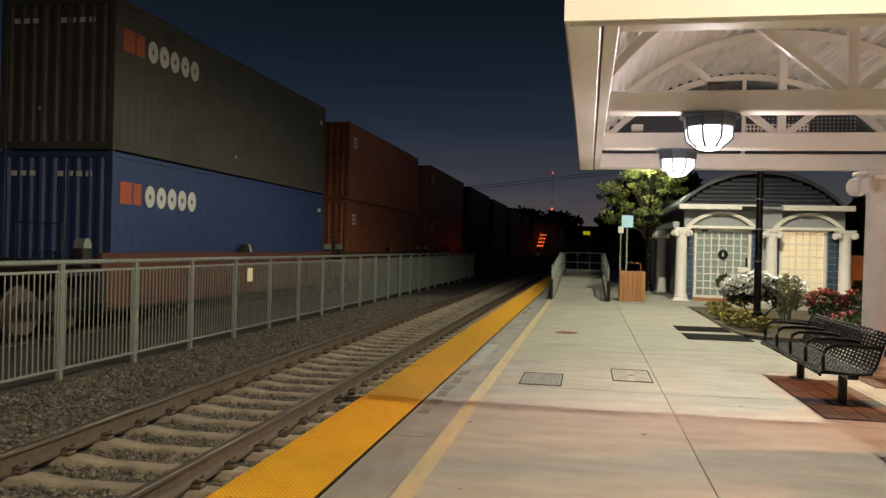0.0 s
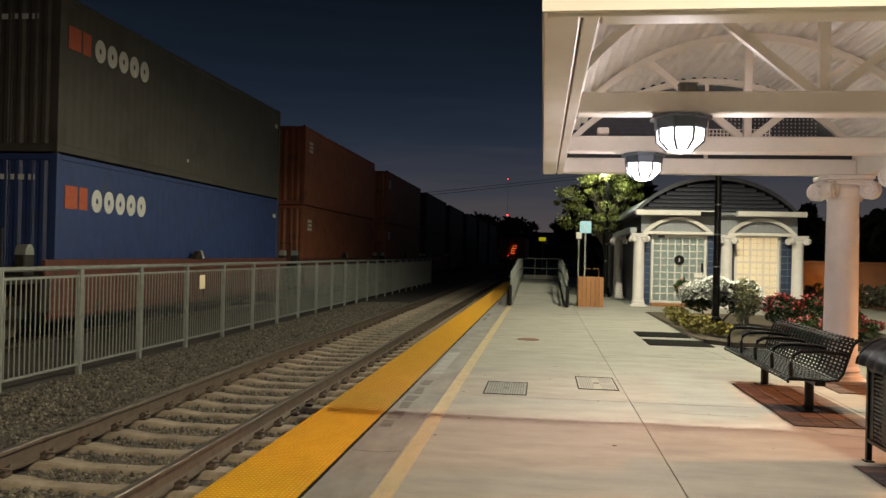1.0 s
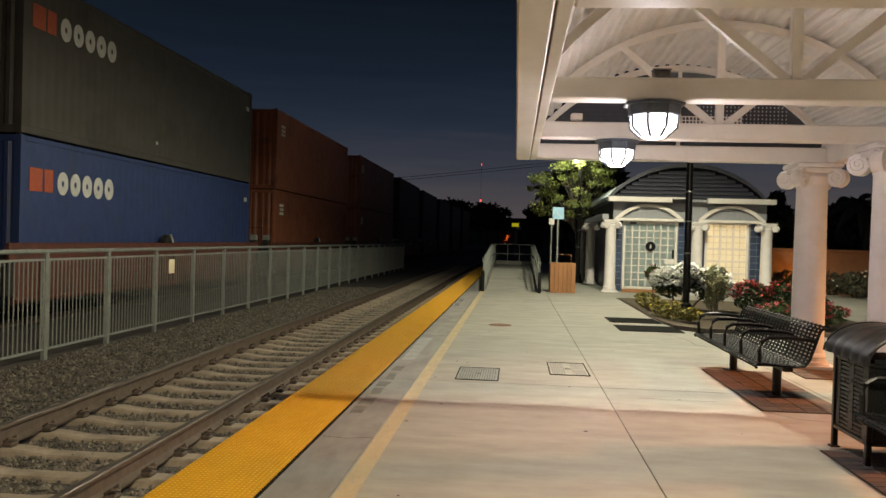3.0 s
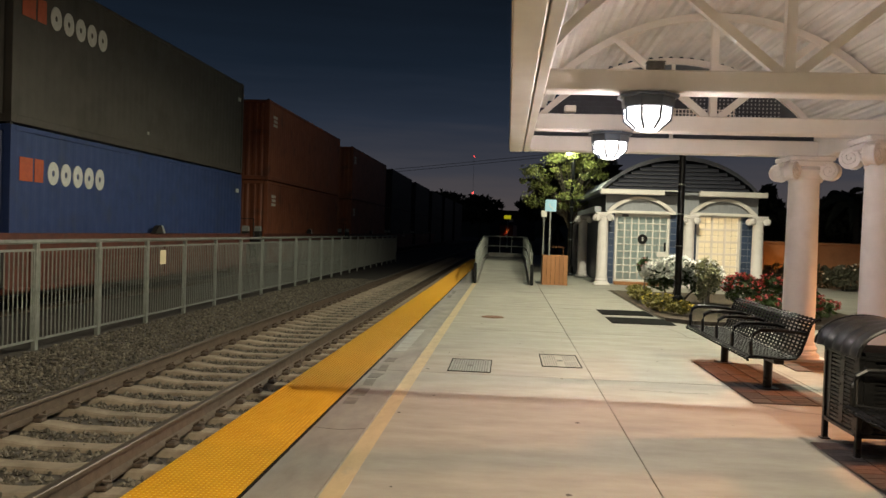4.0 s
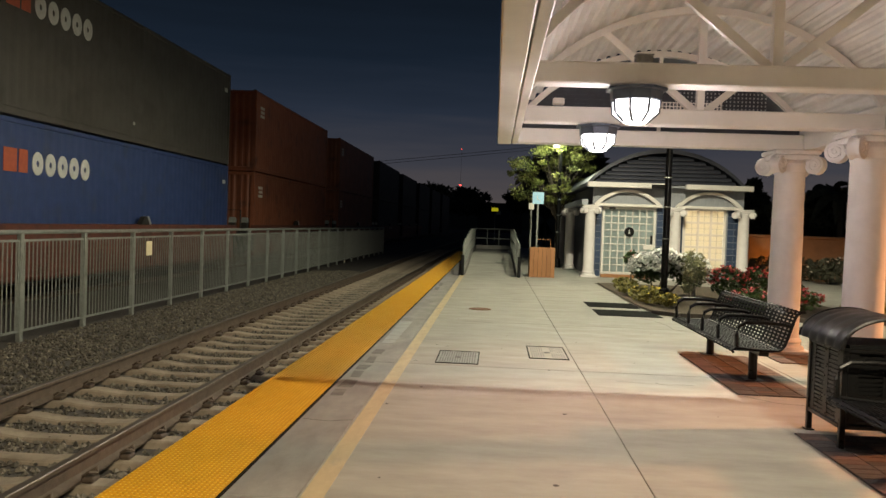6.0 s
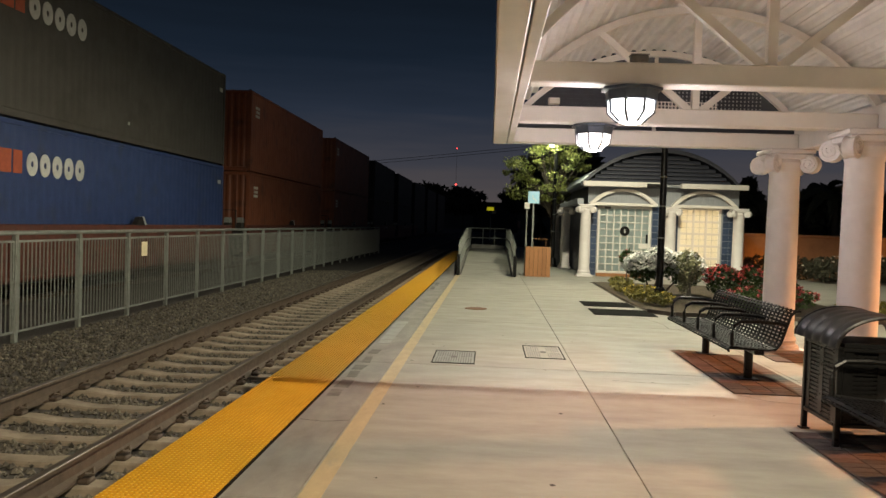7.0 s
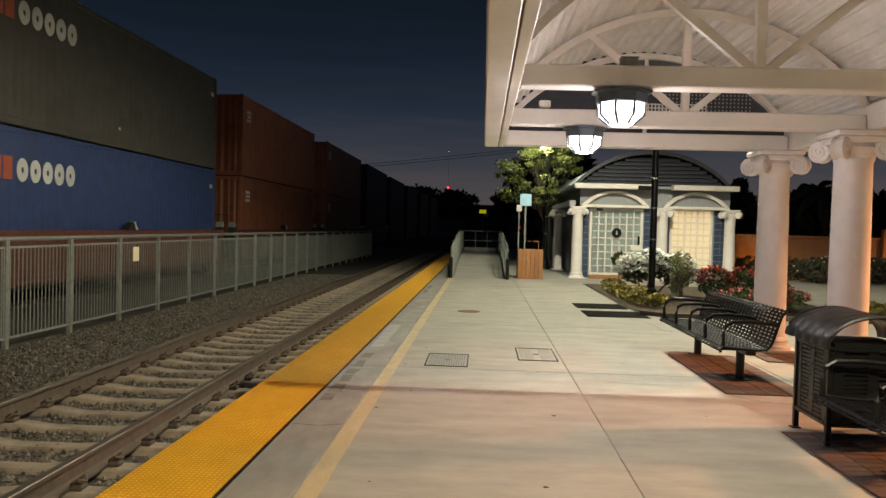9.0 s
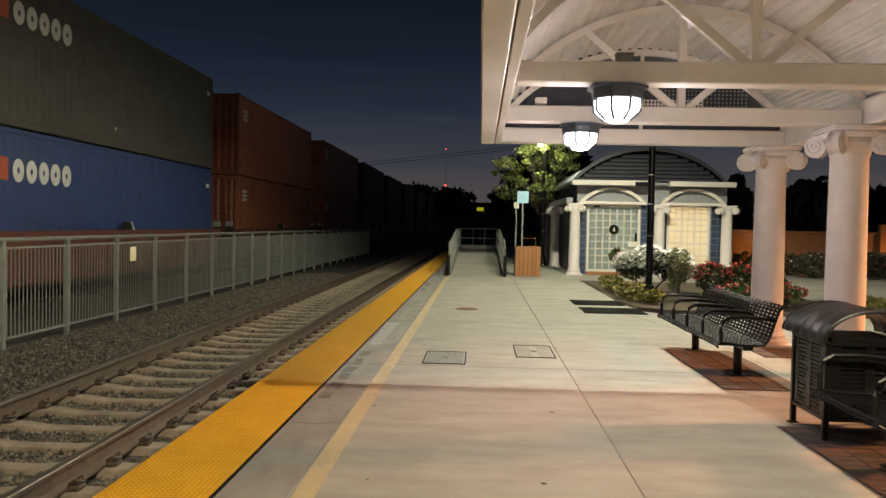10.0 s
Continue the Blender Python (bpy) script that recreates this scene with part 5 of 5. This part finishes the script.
for y in (30.2, 34.6):
    column(4.85, y, 2.28, 0.175, "white classical column with a scroll capital before the restroom", "restroom columns")


# ---- planting ----
def leaf_geo(g, c, r, count, size, rng, flat=0.8, hollow=0.3):
    for _ in range(count):
        d = Vector((rng.gauss(0, 1), rng.gauss(0, 1), rng.gauss(0, 1))).normalized()
        p = Vector(c) + Vector((d.x * r[0], d.y * r[1], d.z * r[2])) * (hollow + (1 - hollow) * rng.random() ** 0.5)
        s = size * rng.uniform(0.6, 1.35)
        a = Vector((rng.gauss(0, 1), rng.gauss(0, 1), rng.gauss(0, flat))).normalized()
        b = a.cross(Vector((rng.gauss(0, 1), rng.gauss(0, 1), rng.gauss(0, 1)))).normalized()
        g.add([p - a * s, p + b * s * 0.45, p + a * s, p - b * s * 0.45], [(0, 1, 2, 3)])


def bloom_geo(g, c, r, count, size, rng, low=-0.2):
    n = 0
    while n < count:
        d = Vector((rng.gauss(0, 1), rng.gauss(0, 1), rng.gauss(0, 1))).normalized()
        if d.z < low:
            continue
        n += 1
        p = Vector(c) + Vector((d.x * r[0], d.y * r[1], d.z * r[2])) * rng.uniform(0.9, 1.08)
        for k in range(7):
            w = k * 0.9
            u = Vector((math.cos(w), math.sin(w), 0.45 * math.sin(k * 2.1) + 0.3))
            q = p + u * size * 0.4
            t = u.cross(Vector((0, 0, 1))).normalized()
            g.add([p, q + t * size * 0.35, p + u * size, q - t * size * 0.35], [(0, 1, 2, 3)])


def shrub(name, label, at, blobs, leaf, leaves, size, petal=None, blooms=0, bloom_size=0.06, seed=1, category="shrub", stem="bark"):
    rng = random.Random(seed)
    t = thing(name, label, category, pose(*at))
    g = Geo()
    for c, r in blobs:
        leaf_geo(g, c, r, leaves // len(blobs), size, rng)
    part("foliage", g, M[leaf], t)
    st = Geo()
    for c, r in blobs:
        for k in range(4):
            st.tube([(c[0] * 0.3 + rng.uniform(-0.05, 0.05), c[1] * 0.3, 0.0), (c[0] * 0.7, c[1] * 0.7, c[2] * 0.6), (c[0] + rng.uniform(-r[0], r[0]) * 0.6, c[1] + rng.uniform(-r[1], r[1]) * 0.6, c[2] + r[2] * 0.5)], [0.014, 0.01, 0.004], 5)
    tagged(part("stem_cluster", st, M[stem], t), kind="stuff")
    if petal:
        g = Geo()
        for c, r in blobs:
            bloom_geo(g, c, r, blooms // len(blobs), bloom_size, rng)
        tagged(part("blossom_mass", g, M[petal], t), kind="stuff")
    return t


bed = thing("planter", "low kerbed flower bed beside the platform", "planter", kind="structure")
outline = [(4.95, 22.5), (4.92, 16.3), (5.05, 14.75), (5.35, 14.4), (9.2, 14.4), (9.2, 22.5)]
g = Geo()
g.prism(outline, "z", 0.0, 0.03)
part("mulch", g, M["soil_bed"], bed)
for (ax, ay), (bx, by) in zip(outline, outline[1:] + outline[:1]):
    d = Vector((bx - ax, by - ay, 0))
    up = 0.075 if ay < 16 and by < 16 else 0.012
    n = Vector((d.y, -d.x, 0)).normalized() * (0.07 if up > 0.05 else 0.03)
    a, b = Vector((ax, ay, 0)), Vector((bx, by, 0))
    e = d.normalized() * 0.07
    v = [p + q + Vector((0, 0, z)) for z in (0.0, up) for p, q in ((a - e, n), (b + e, n), (b + e, -n), (a - e, -n))]
    part("kerb", Geo().add(v, [(3, 2, 1, 0), (4, 5, 6, 7), (0, 1, 5, 4), (1, 2, 6, 5), (2, 3, 7, 6), (3, 0, 4, 7)]), M["kerb"], bed)
shrub("white_rose_bush", "leafy rose bush covered in white blossoms", (5.75, 18.2, 0.06), [((-0.25, 0, 0.60), (0.40, 0.45, 0.32)), ((0.12, 0.1, 0.70), (0.42, 0.45, 0.34)), ((0.75, 0.3, 0.55), (0.42, 0.45, 0.42))], "leaf", 1700, 0.06, "petal_white", 700, 0.09, 4)
shrub("tall_shrub", "tall thin grey-green shrub in the flower bed", (6.34, 17.6, 0.03), [((0, 0, 0.82), (0.27, 0.27, 0.30)), ((0.12, 0.05, 0.6), (0.22, 0.22, 0.3)), ((-0.08, 0, 0.42), (0.12, 0.12, 0.3))], "leaf_grey", 1000, 0.045, seed=8, stem="kerb_pale")
shrub("yellow_flower_bush", "low bush with yellow-green leaves and yellow blossoms", (5.28, 16.2, 0.06), [((-0.05, 0.1, 0.16), (0.26, 0.5, 0.17)), ((-0.12, 0.9, 0.14), (0.24, 0.5, 0.16)), ((0.2, -0.4, 0.12), (0.2, 0.3, 0.13))], "leaf_yellow", 620, 0.055, "petal_yellow", 40, 0.04, 12)
shrub("ground_cover", "low straggling green plants along the planter kerb", (5.35, 19.4, 0.06), [((-0.1, 0.0, 0.1), (0.25, 0.9, 0.14)), ((0.1, 1.4, 0.1), (0.3, 0.8, 0.14))], "leaf_yellow", 700, 0.06, seed=22, category="ground cover")
shrub("red_rose_bush", "low bush with red blossoms", (7.35, 17.6, 0.06), [((-0.25, 0, 0.42), (0.4, 0.45, 0.32)), ((0.35, 0.1, 0.42), (0.42, 0.45, 0.3)), ((0.9, -0.3, 0.25), (0.4, 0.4, 0.26))], "leaf", 1700, 0.06, "petal_red", 210, 0.07, 31)
shrub("red_rose_bush", "low bush with red blossoms beside the column", (7.0, 15.3, 0.06), [((0.0, 0, 0.22), (0.5, 0.4, 0.22)), ((0.8, 0.2, 0.25), (0.45, 0.45, 0.22))], "leaf", 900, 0.06, "petal_red", 110, 0.07, 33)
shrub("red_rose_bush", "single red rose beside the white rose bush", (5.45, 20.0, 0.06), [((0, 0, 0.75), (0.2, 0.2, 0.2))], "leaf", 240, 0.06, "petal_red", 14, 0.06, 35)
shrub("ground_cover", "low straggling green plants behind the columns", (9.6, 16.2, 0.0), [((0, 0, 0.12), (0.7, 0.5, 0.14))], "leaf_yellow", 420, 0.06, seed=41, category="ground cover")
shrub("pale_rose_bush", "dark bush with pale pink blossoms before the garden wall", (14.3, 26.5, 0.0), [((-1.2, 0, 0.45), (0.9, 0.7, 0.4)), ((0.4, 0.2, 0.5), (0.9, 0.7, 0.42)), ((1.8, 0, 0.45), (0.9, 0.7, 0.4)), ((3.4, 0, 0.45), (0.9, 0.7, 0.4))], "leaf_dark", 2400, 0.09, "petal_pale", 80, 0.075, 51)
shrub("hedge", "dark clipped hedge before the garden wall", (17.6, 27.5, 0.0), [((-5.5, 0.6, 0.4), (1.8, 0.5, 0.42)), ((-2, 0.6, 0.4), (1.8, 0.5, 0.42)), ((2.5, 0.6, 0.4), (2.2, 0.5, 0.42))], "leaf_dark", 2600, 0.11, seed=55, category="hedge")

wall = thing("garden_wall", "tan garden wall lit by orange uplights", "wall", kind="structure")
part("wall_panel", Geo().cbox(10.4, 40, 30.2, 30.5, 0, 1.45, 0.02), M["tan_wall"], wall)
part("wall_cap", Geo().cbox(10.35, 40, 30.14, 30.56, 1.45, 1.55, 0.02), M["tan_wall"], wall)
part("wall_pier", Geo().cbox(16.7, 17.9, 30.0, 30.19, 0, 1.85, 0.02), M["tan_wall"], wall)


def tree(name, label, at, h, trunk_r, crown, leaf, count, size, seed, clumps=26, thick=(0.16, 0.34)):
    """A tree: tapered trunk, limbs, and a crown of leaf clumps at the limbs' ends."""
    rng = random.Random(seed)
    t = thing(name, label, "tree", pose(*at))
    wood, g = Geo(), Geo()
    fork = h * 0.45
    wood.tube([(0, 0, 0), (0.05, 0.02, fork * 0.5), (0.0, 0.05, fork)], [trunk_r, trunk_r * 0.8, trunk_r * 0.66], 10)
    for k in range(clumps):
        w = rng.uniform(0, 2 * math.pi)
        q = rng.random() ** 0.6
        z = fork * 1.05 + (h - fork) * rng.uniform(0.1, 0.95)
        spread = math.sin(math.pi * min(max((z - fork * 0.8) / (h - fork * 0.8), 0.12), 0.93)) ** 0.7
        e = Vector((math.cos(w) * crown * q * spread, math.sin(w) * crown * q * spread, z))
        mid = Vector((e.x * 0.4, e.y * 0.4, fork + (z - fork) * 0.5))
        wood.tube([(0, 0.05, fork * rng.uniform(0.8, 1.0)), mid, e], [trunk_r * 0.36, trunk_r * 0.2, trunk_r * 0.06], 6)
        rr = crown * rng.uniform(*thick)
        leaf_geo(g, e, (rr, rr, rr * 0.62), count // clumps, size, rng, hollow=0.1)
    part("trunk", wood, M["bark"], t, smooth=True)
    part("crown", g, M[leaf], t)
    return t


tree("tree", "young broad-leaved tree with light green crown lit by a pole lamp", (4.45, 31.9, 0), 4.9, 0.09, 2.35, "leaf_tree", 6800, 0.055, 5, 64, (0.08, 0.19))
FAR_TREES = [(7.2, 58, 7.4, 3.4), (10.5, 52, 4.4, 2.8), (6.6, 74, 6.2, 3.2), (9.5, 84, 10, 5), (13, 64, 4.6, 3.4), (8, 110, 8.0, 4.0), (16.2, 46, 3.4, 2.2), (19.6, 48, 3.9, 2.6), (24, 50, 4.2, 3), (28, 48, 4.6, 3.2), (33, 52, 5.2, 3.6), (38, 54, 5.4, 3.6), (18.4, 52, 5.0, 0.9), (-4, 172, 9.0, 5), (-9, 150, 8.6, 5), (-13, 178, 10, 5.5), (2, 235, 6, 4), (12.6, 42, 4.0, 1.3), (44, 60, 7, 4), (-16, 140, 8, 5), (14, 160, 10, 6)]
for i, (x, y, h, c) in enumerate(FAR_TREES):
    tree("tree", "dark distant tree standing out against the dusk sky", (x, y, -0.15), h, 0.16, c, "leaf_dark", 3200, 0.24 + 0.0016 * y, 100 + i, 30, (0.28, 0.46))


def palm(x, y, h, seed):
    rng = random.Random(seed)
    t = thing("palm_tree", "dark palm with drooping fronds against the dusk sky", "palm", pose(x, y, -0.12))
    part("trunk", Geo().tube([(0, 0, 0), (0.1, 0, h * 0.5), (0.0, 0, h)], [0.22, 0.17, 0.15], 10), M["bark"], t)
    for k in range(17):
        w, lift = k * 2.4, rng.uniform(-0.3, 0.9)
        g = Geo()
        prev = None
        for i in range(9):
            s = i / 8 * 2.3
            p = Vector((math.cos(w) * s, math.sin(w) * s, h + lift * s - 0.42 * s * s))
            side = Vector((-math.sin(w), math.cos(w), -0.5))
            wid = 0.34 * math.sin(math.pi * (0.1 + 0.88 * i / 8))
            if prev:
                q, pw = prev
                for e in (-1, 1):
                    g.add([q, p, p + e * side * wid, q + e * side * pw * 0.7], [(0, 1, 2, 3)])
            prev = (p, wid)
        part("frond", g, M["leaf_dark"], t)


palm(25.6, 58, 5.0, 3)
palm(20.8, 45, 4.0, 5)

berm = Geo()
n = 60
for j, (yy, hh) in enumerate(((96, -0.5), (120, 1.0), (128, 1.0), (170, -0.5))):
    for i in range(n + 1):
        x = 6.5 + 3.2 * i + (0.35 * (yy - 96) if i == 0 else 0)
        z = -0.5 if hh < 0 else 3.2 + 1.1 * noise.noise((x * 0.13, 0.3, 0)) + 0.7 * noise.noise((x * 0.6, 2.0, 0))
        berm.v.append((x, yy + (0 if hh < 0 else 2 * noise.noise((x * 0.3, 1, 0))), z))
for j in range(3):
    for i in range(n):
        a = j * (n + 1) + i
        berm.f.append((a, a + 1, a + n + 2, a + n + 1))
tagged(new("far_bank", berm.mesh("far_bank", M["leaf_dark"])), "dark overgrown bank far beyond the platform", "bank", kind="structure")

far = Geo()
for j, yy in enumerate((395, 425, 460)):
    for i in range(81):
        x = -320 + 8 * i
        far.v.append((x, yy, -0.6 if j != 1 else 10.5 + 2.5 * noise.noise((x * 0.03, 5, 0)) + 1.2 * noise.noise((x * 0.11, 7, 0))))
for j in range(2):
    for i in range(80):
        a = j * 81 + i
        far.f.append((a, a + 1, a + 82, a + 81))
tagged(new("backdrop", far.mesh("backdrop", M["leaf_dark"])), "dark wooded skyline far beyond the tracks", "skyline", kind="structure")

# distance: low buildings, mast, wires, far signs
fb = thing("far_building", "dark flat-roofed building far down the line", "building", pose(2.5, 205, -0.15))
part("block", Geo().cbox(-5, 6.5, 0, 14, 0, 7.2, 0.1), M["far_dark"], fb)
part("roof", Geo().cbox(-5.3, 6.8, -0.3, 14.3, 7.2, 7.7, 0.1), M["far_dark"], fb)
mast = thing("radio_mast", "slender far mast with red warning lamps", "mast", pose(-11.6, 302, -0.15))
part("pole", Geo().tube([(0, 0, 0), (0, 0, 31)], [0.06, 0.04], 6), M["far_dark"], mast)
for z, r in ((16.8, 0.36), (30.4, 0.2)):
    part("warning_lamp", Geo().lathe([(0.0, z - r), (r * 0.8, z - r * 0.5), (r, z), (r * 0.8, z + r * 0.5), (0.0, z + r)], 10, (0, -0.3, 0)), M["red_glow"], mast, "glowing red lamp")
for x, y, h in ((-24, 118, 10.0), (42, 112, 18.0)):
    up = thing("utility_pole", "dark wooden utility pole far off", "utility pole", pose(x, y, -0.45), group="utility poles")
    part("pole", Geo().tube([(0, 0, 0), (0, 0, h)], [0.18, 0.12], 8), M["bark"], up)
    part("crossarm", Geo().cbox(-0.9, 0.9, -0.06, 0.06, h - 0.5, h - 0.36, 0.01), M["bark"], up)
for k, (z0, z1) in enumerate(((9.3, 17.3), (8.9, 16.9))):
    wire = thing("overhead_wire", "thin dark overhead wire across the sky", "cable", pose(0, 0, 0), group="overhead wires")
    part("cable", Geo().tube([(-24 + 6.6 * i, 118 - 0.6 * i, z0 + (z1 - z0) * i / 10 + 0.012 * (i - 5) ** 2) for i in range(11)], 0.03, 5), M["black"], wire)
ys_ = thing("far_sign", "small yellow sign with an added glow on a post far along the track", "sign", pose(2.0, 90, -0.15))
part("post", Geo().tube([(0, 0, 0), (0, 0, 3.3)], 0.05, 8), M["galv"], ys_)
part("panel", Geo().cbox(-0.42, 0.35, -0.08, -0.05, 3.35, 3.75, 0.01), M["sign_yellow_glow"], ys_)
part("panel", Geo().cbox(0.12, 0.62, -0.05, -0.02, 3.0, 3.4, 0.01), M["sign_pale"], ys_)


# ---- the departing train ----
def tail_car():
    t = thing("freight_car", "last car of a departing train, dark brown with orange markers", "railway wagon", pose(NEAR_X, 60, RAIL_Z))
    part("underframe", Geo().cbox(-1.4, 1.4, 0, 17, 0.85, 1.15, 0.03), M["black_steel"], t)
    g = Geo()
    g.cbox(-1.5, 1.5, 0.3, 16.7, 1.15, 3.75, 0.06)
    part("body", g, M["steel_red"], t, "brown-red car body")
    for x in (-1.46, -0.5, 0.5, 1.46):
        part("end_rib", Geo().cbox(x - 0.05, x + 0.05, 0.18, 0.3, 1.15, 3.72, 0.015), M["car_paint"], t)
    for z in (1.2, 3.66):
        part("end_beam", Geo().cbox(-1.5, 1.5, 0.15, 0.3, z - 0.05, z + 0.06, 0.015), M["car_paint"], t)
    for i in range(3):
        for j in range(4):
            part("marker_light", Geo().tube([(0.0 + i * 0.17 + j * 0.07, 0.12, 1.95 + j * 0.27), (0.0 + i * 0.17 + j * 0.07, 0.17, 1.95 + j * 0.27)], 0.046, 10), M["orange_glow"], t, "glowing orange marker")
    part("coupler", Geo().cbox(-0.15, 0.15, -0.6, 0.0, 0.75, 1.0, 0.04), M["black_steel"], t)
    part("air_hose", Geo().tube([(0.25, -0.2, 1.0), (0.28, -0.35, 0.8), (0.28, -0.3, 0.6)], 0.04, 6), M["black_steel"], t)
    part("end_device", Geo().cbox(-0.14, 0.14, -0.28, -0.02, 1.16, 1.45, 0.03), M["white_mark"], t, "pale end-of-train box")
    for y in (1.6, 3.4, 13.6, 15.4):
        for s in (-1, 1):
            part("wheel", Geo().tube([(s * 0.68, y, 0.44), (s * 0.70, y, 0.44), (s * 0.72, y, 0.44), (s * 0.80, y, 0.44)], [0.45, 0.48, 0.44, 0.42], 20), M["rail"], t)
    g = Geo()
    ring = 14
    v = []
    for r, y in ((0.11, -0.42), (0.11, 0.2), (0.10, 0.2), (0.10, -0.42)):
        v += [(r * math.cos(2 * math.pi * k / ring), y, r * math.sin(2 * math.pi * k / ring)) for k in range(ring)]
    f = [(i * ring + k, i * ring + (k + 1) % ring, (i + 1) % 4 * ring + (k + 1) % ring, (i + 1) % 4 * ring + k) for i in range(4) for k in range(ring)]
    f.append(tuple(ring + k for k in range(ring)))
    beacon = part("beacon", Geo().add(v, f), M["black_steel"], t, "turning hooded beacon", at=pose(-0.02, -0.30, 1.62))
    part("lens", Geo().tube([(0, 0.13, 0), (0, 0.16, 0)], 0.099, 14), M["strobe_glow"], beacon, "red glowing lens")
    return t, beacon


tail, beacon = tail_car()


def motions():
    """The last car runs off along the bend; its beacon turns once in a second and a half."""
    rows = []
    for k in range(21):
        t = k * 0.5
        y = 60 + 29 * t
        rows.append((t, pose(NEAR_X + curve_x(y), y, RAIL_Z, 0, 0, -math.degrees(math.atan(2 * max(0, y - 70) / 3500)))))
    walk(tail, rows)
    walk(beacon, [(k * 0.25, pose(-0.02, -0.30, 1.62, 0, 0, (k * 0.25 - 0.15) * 240)) for k in range(41)])


motions()
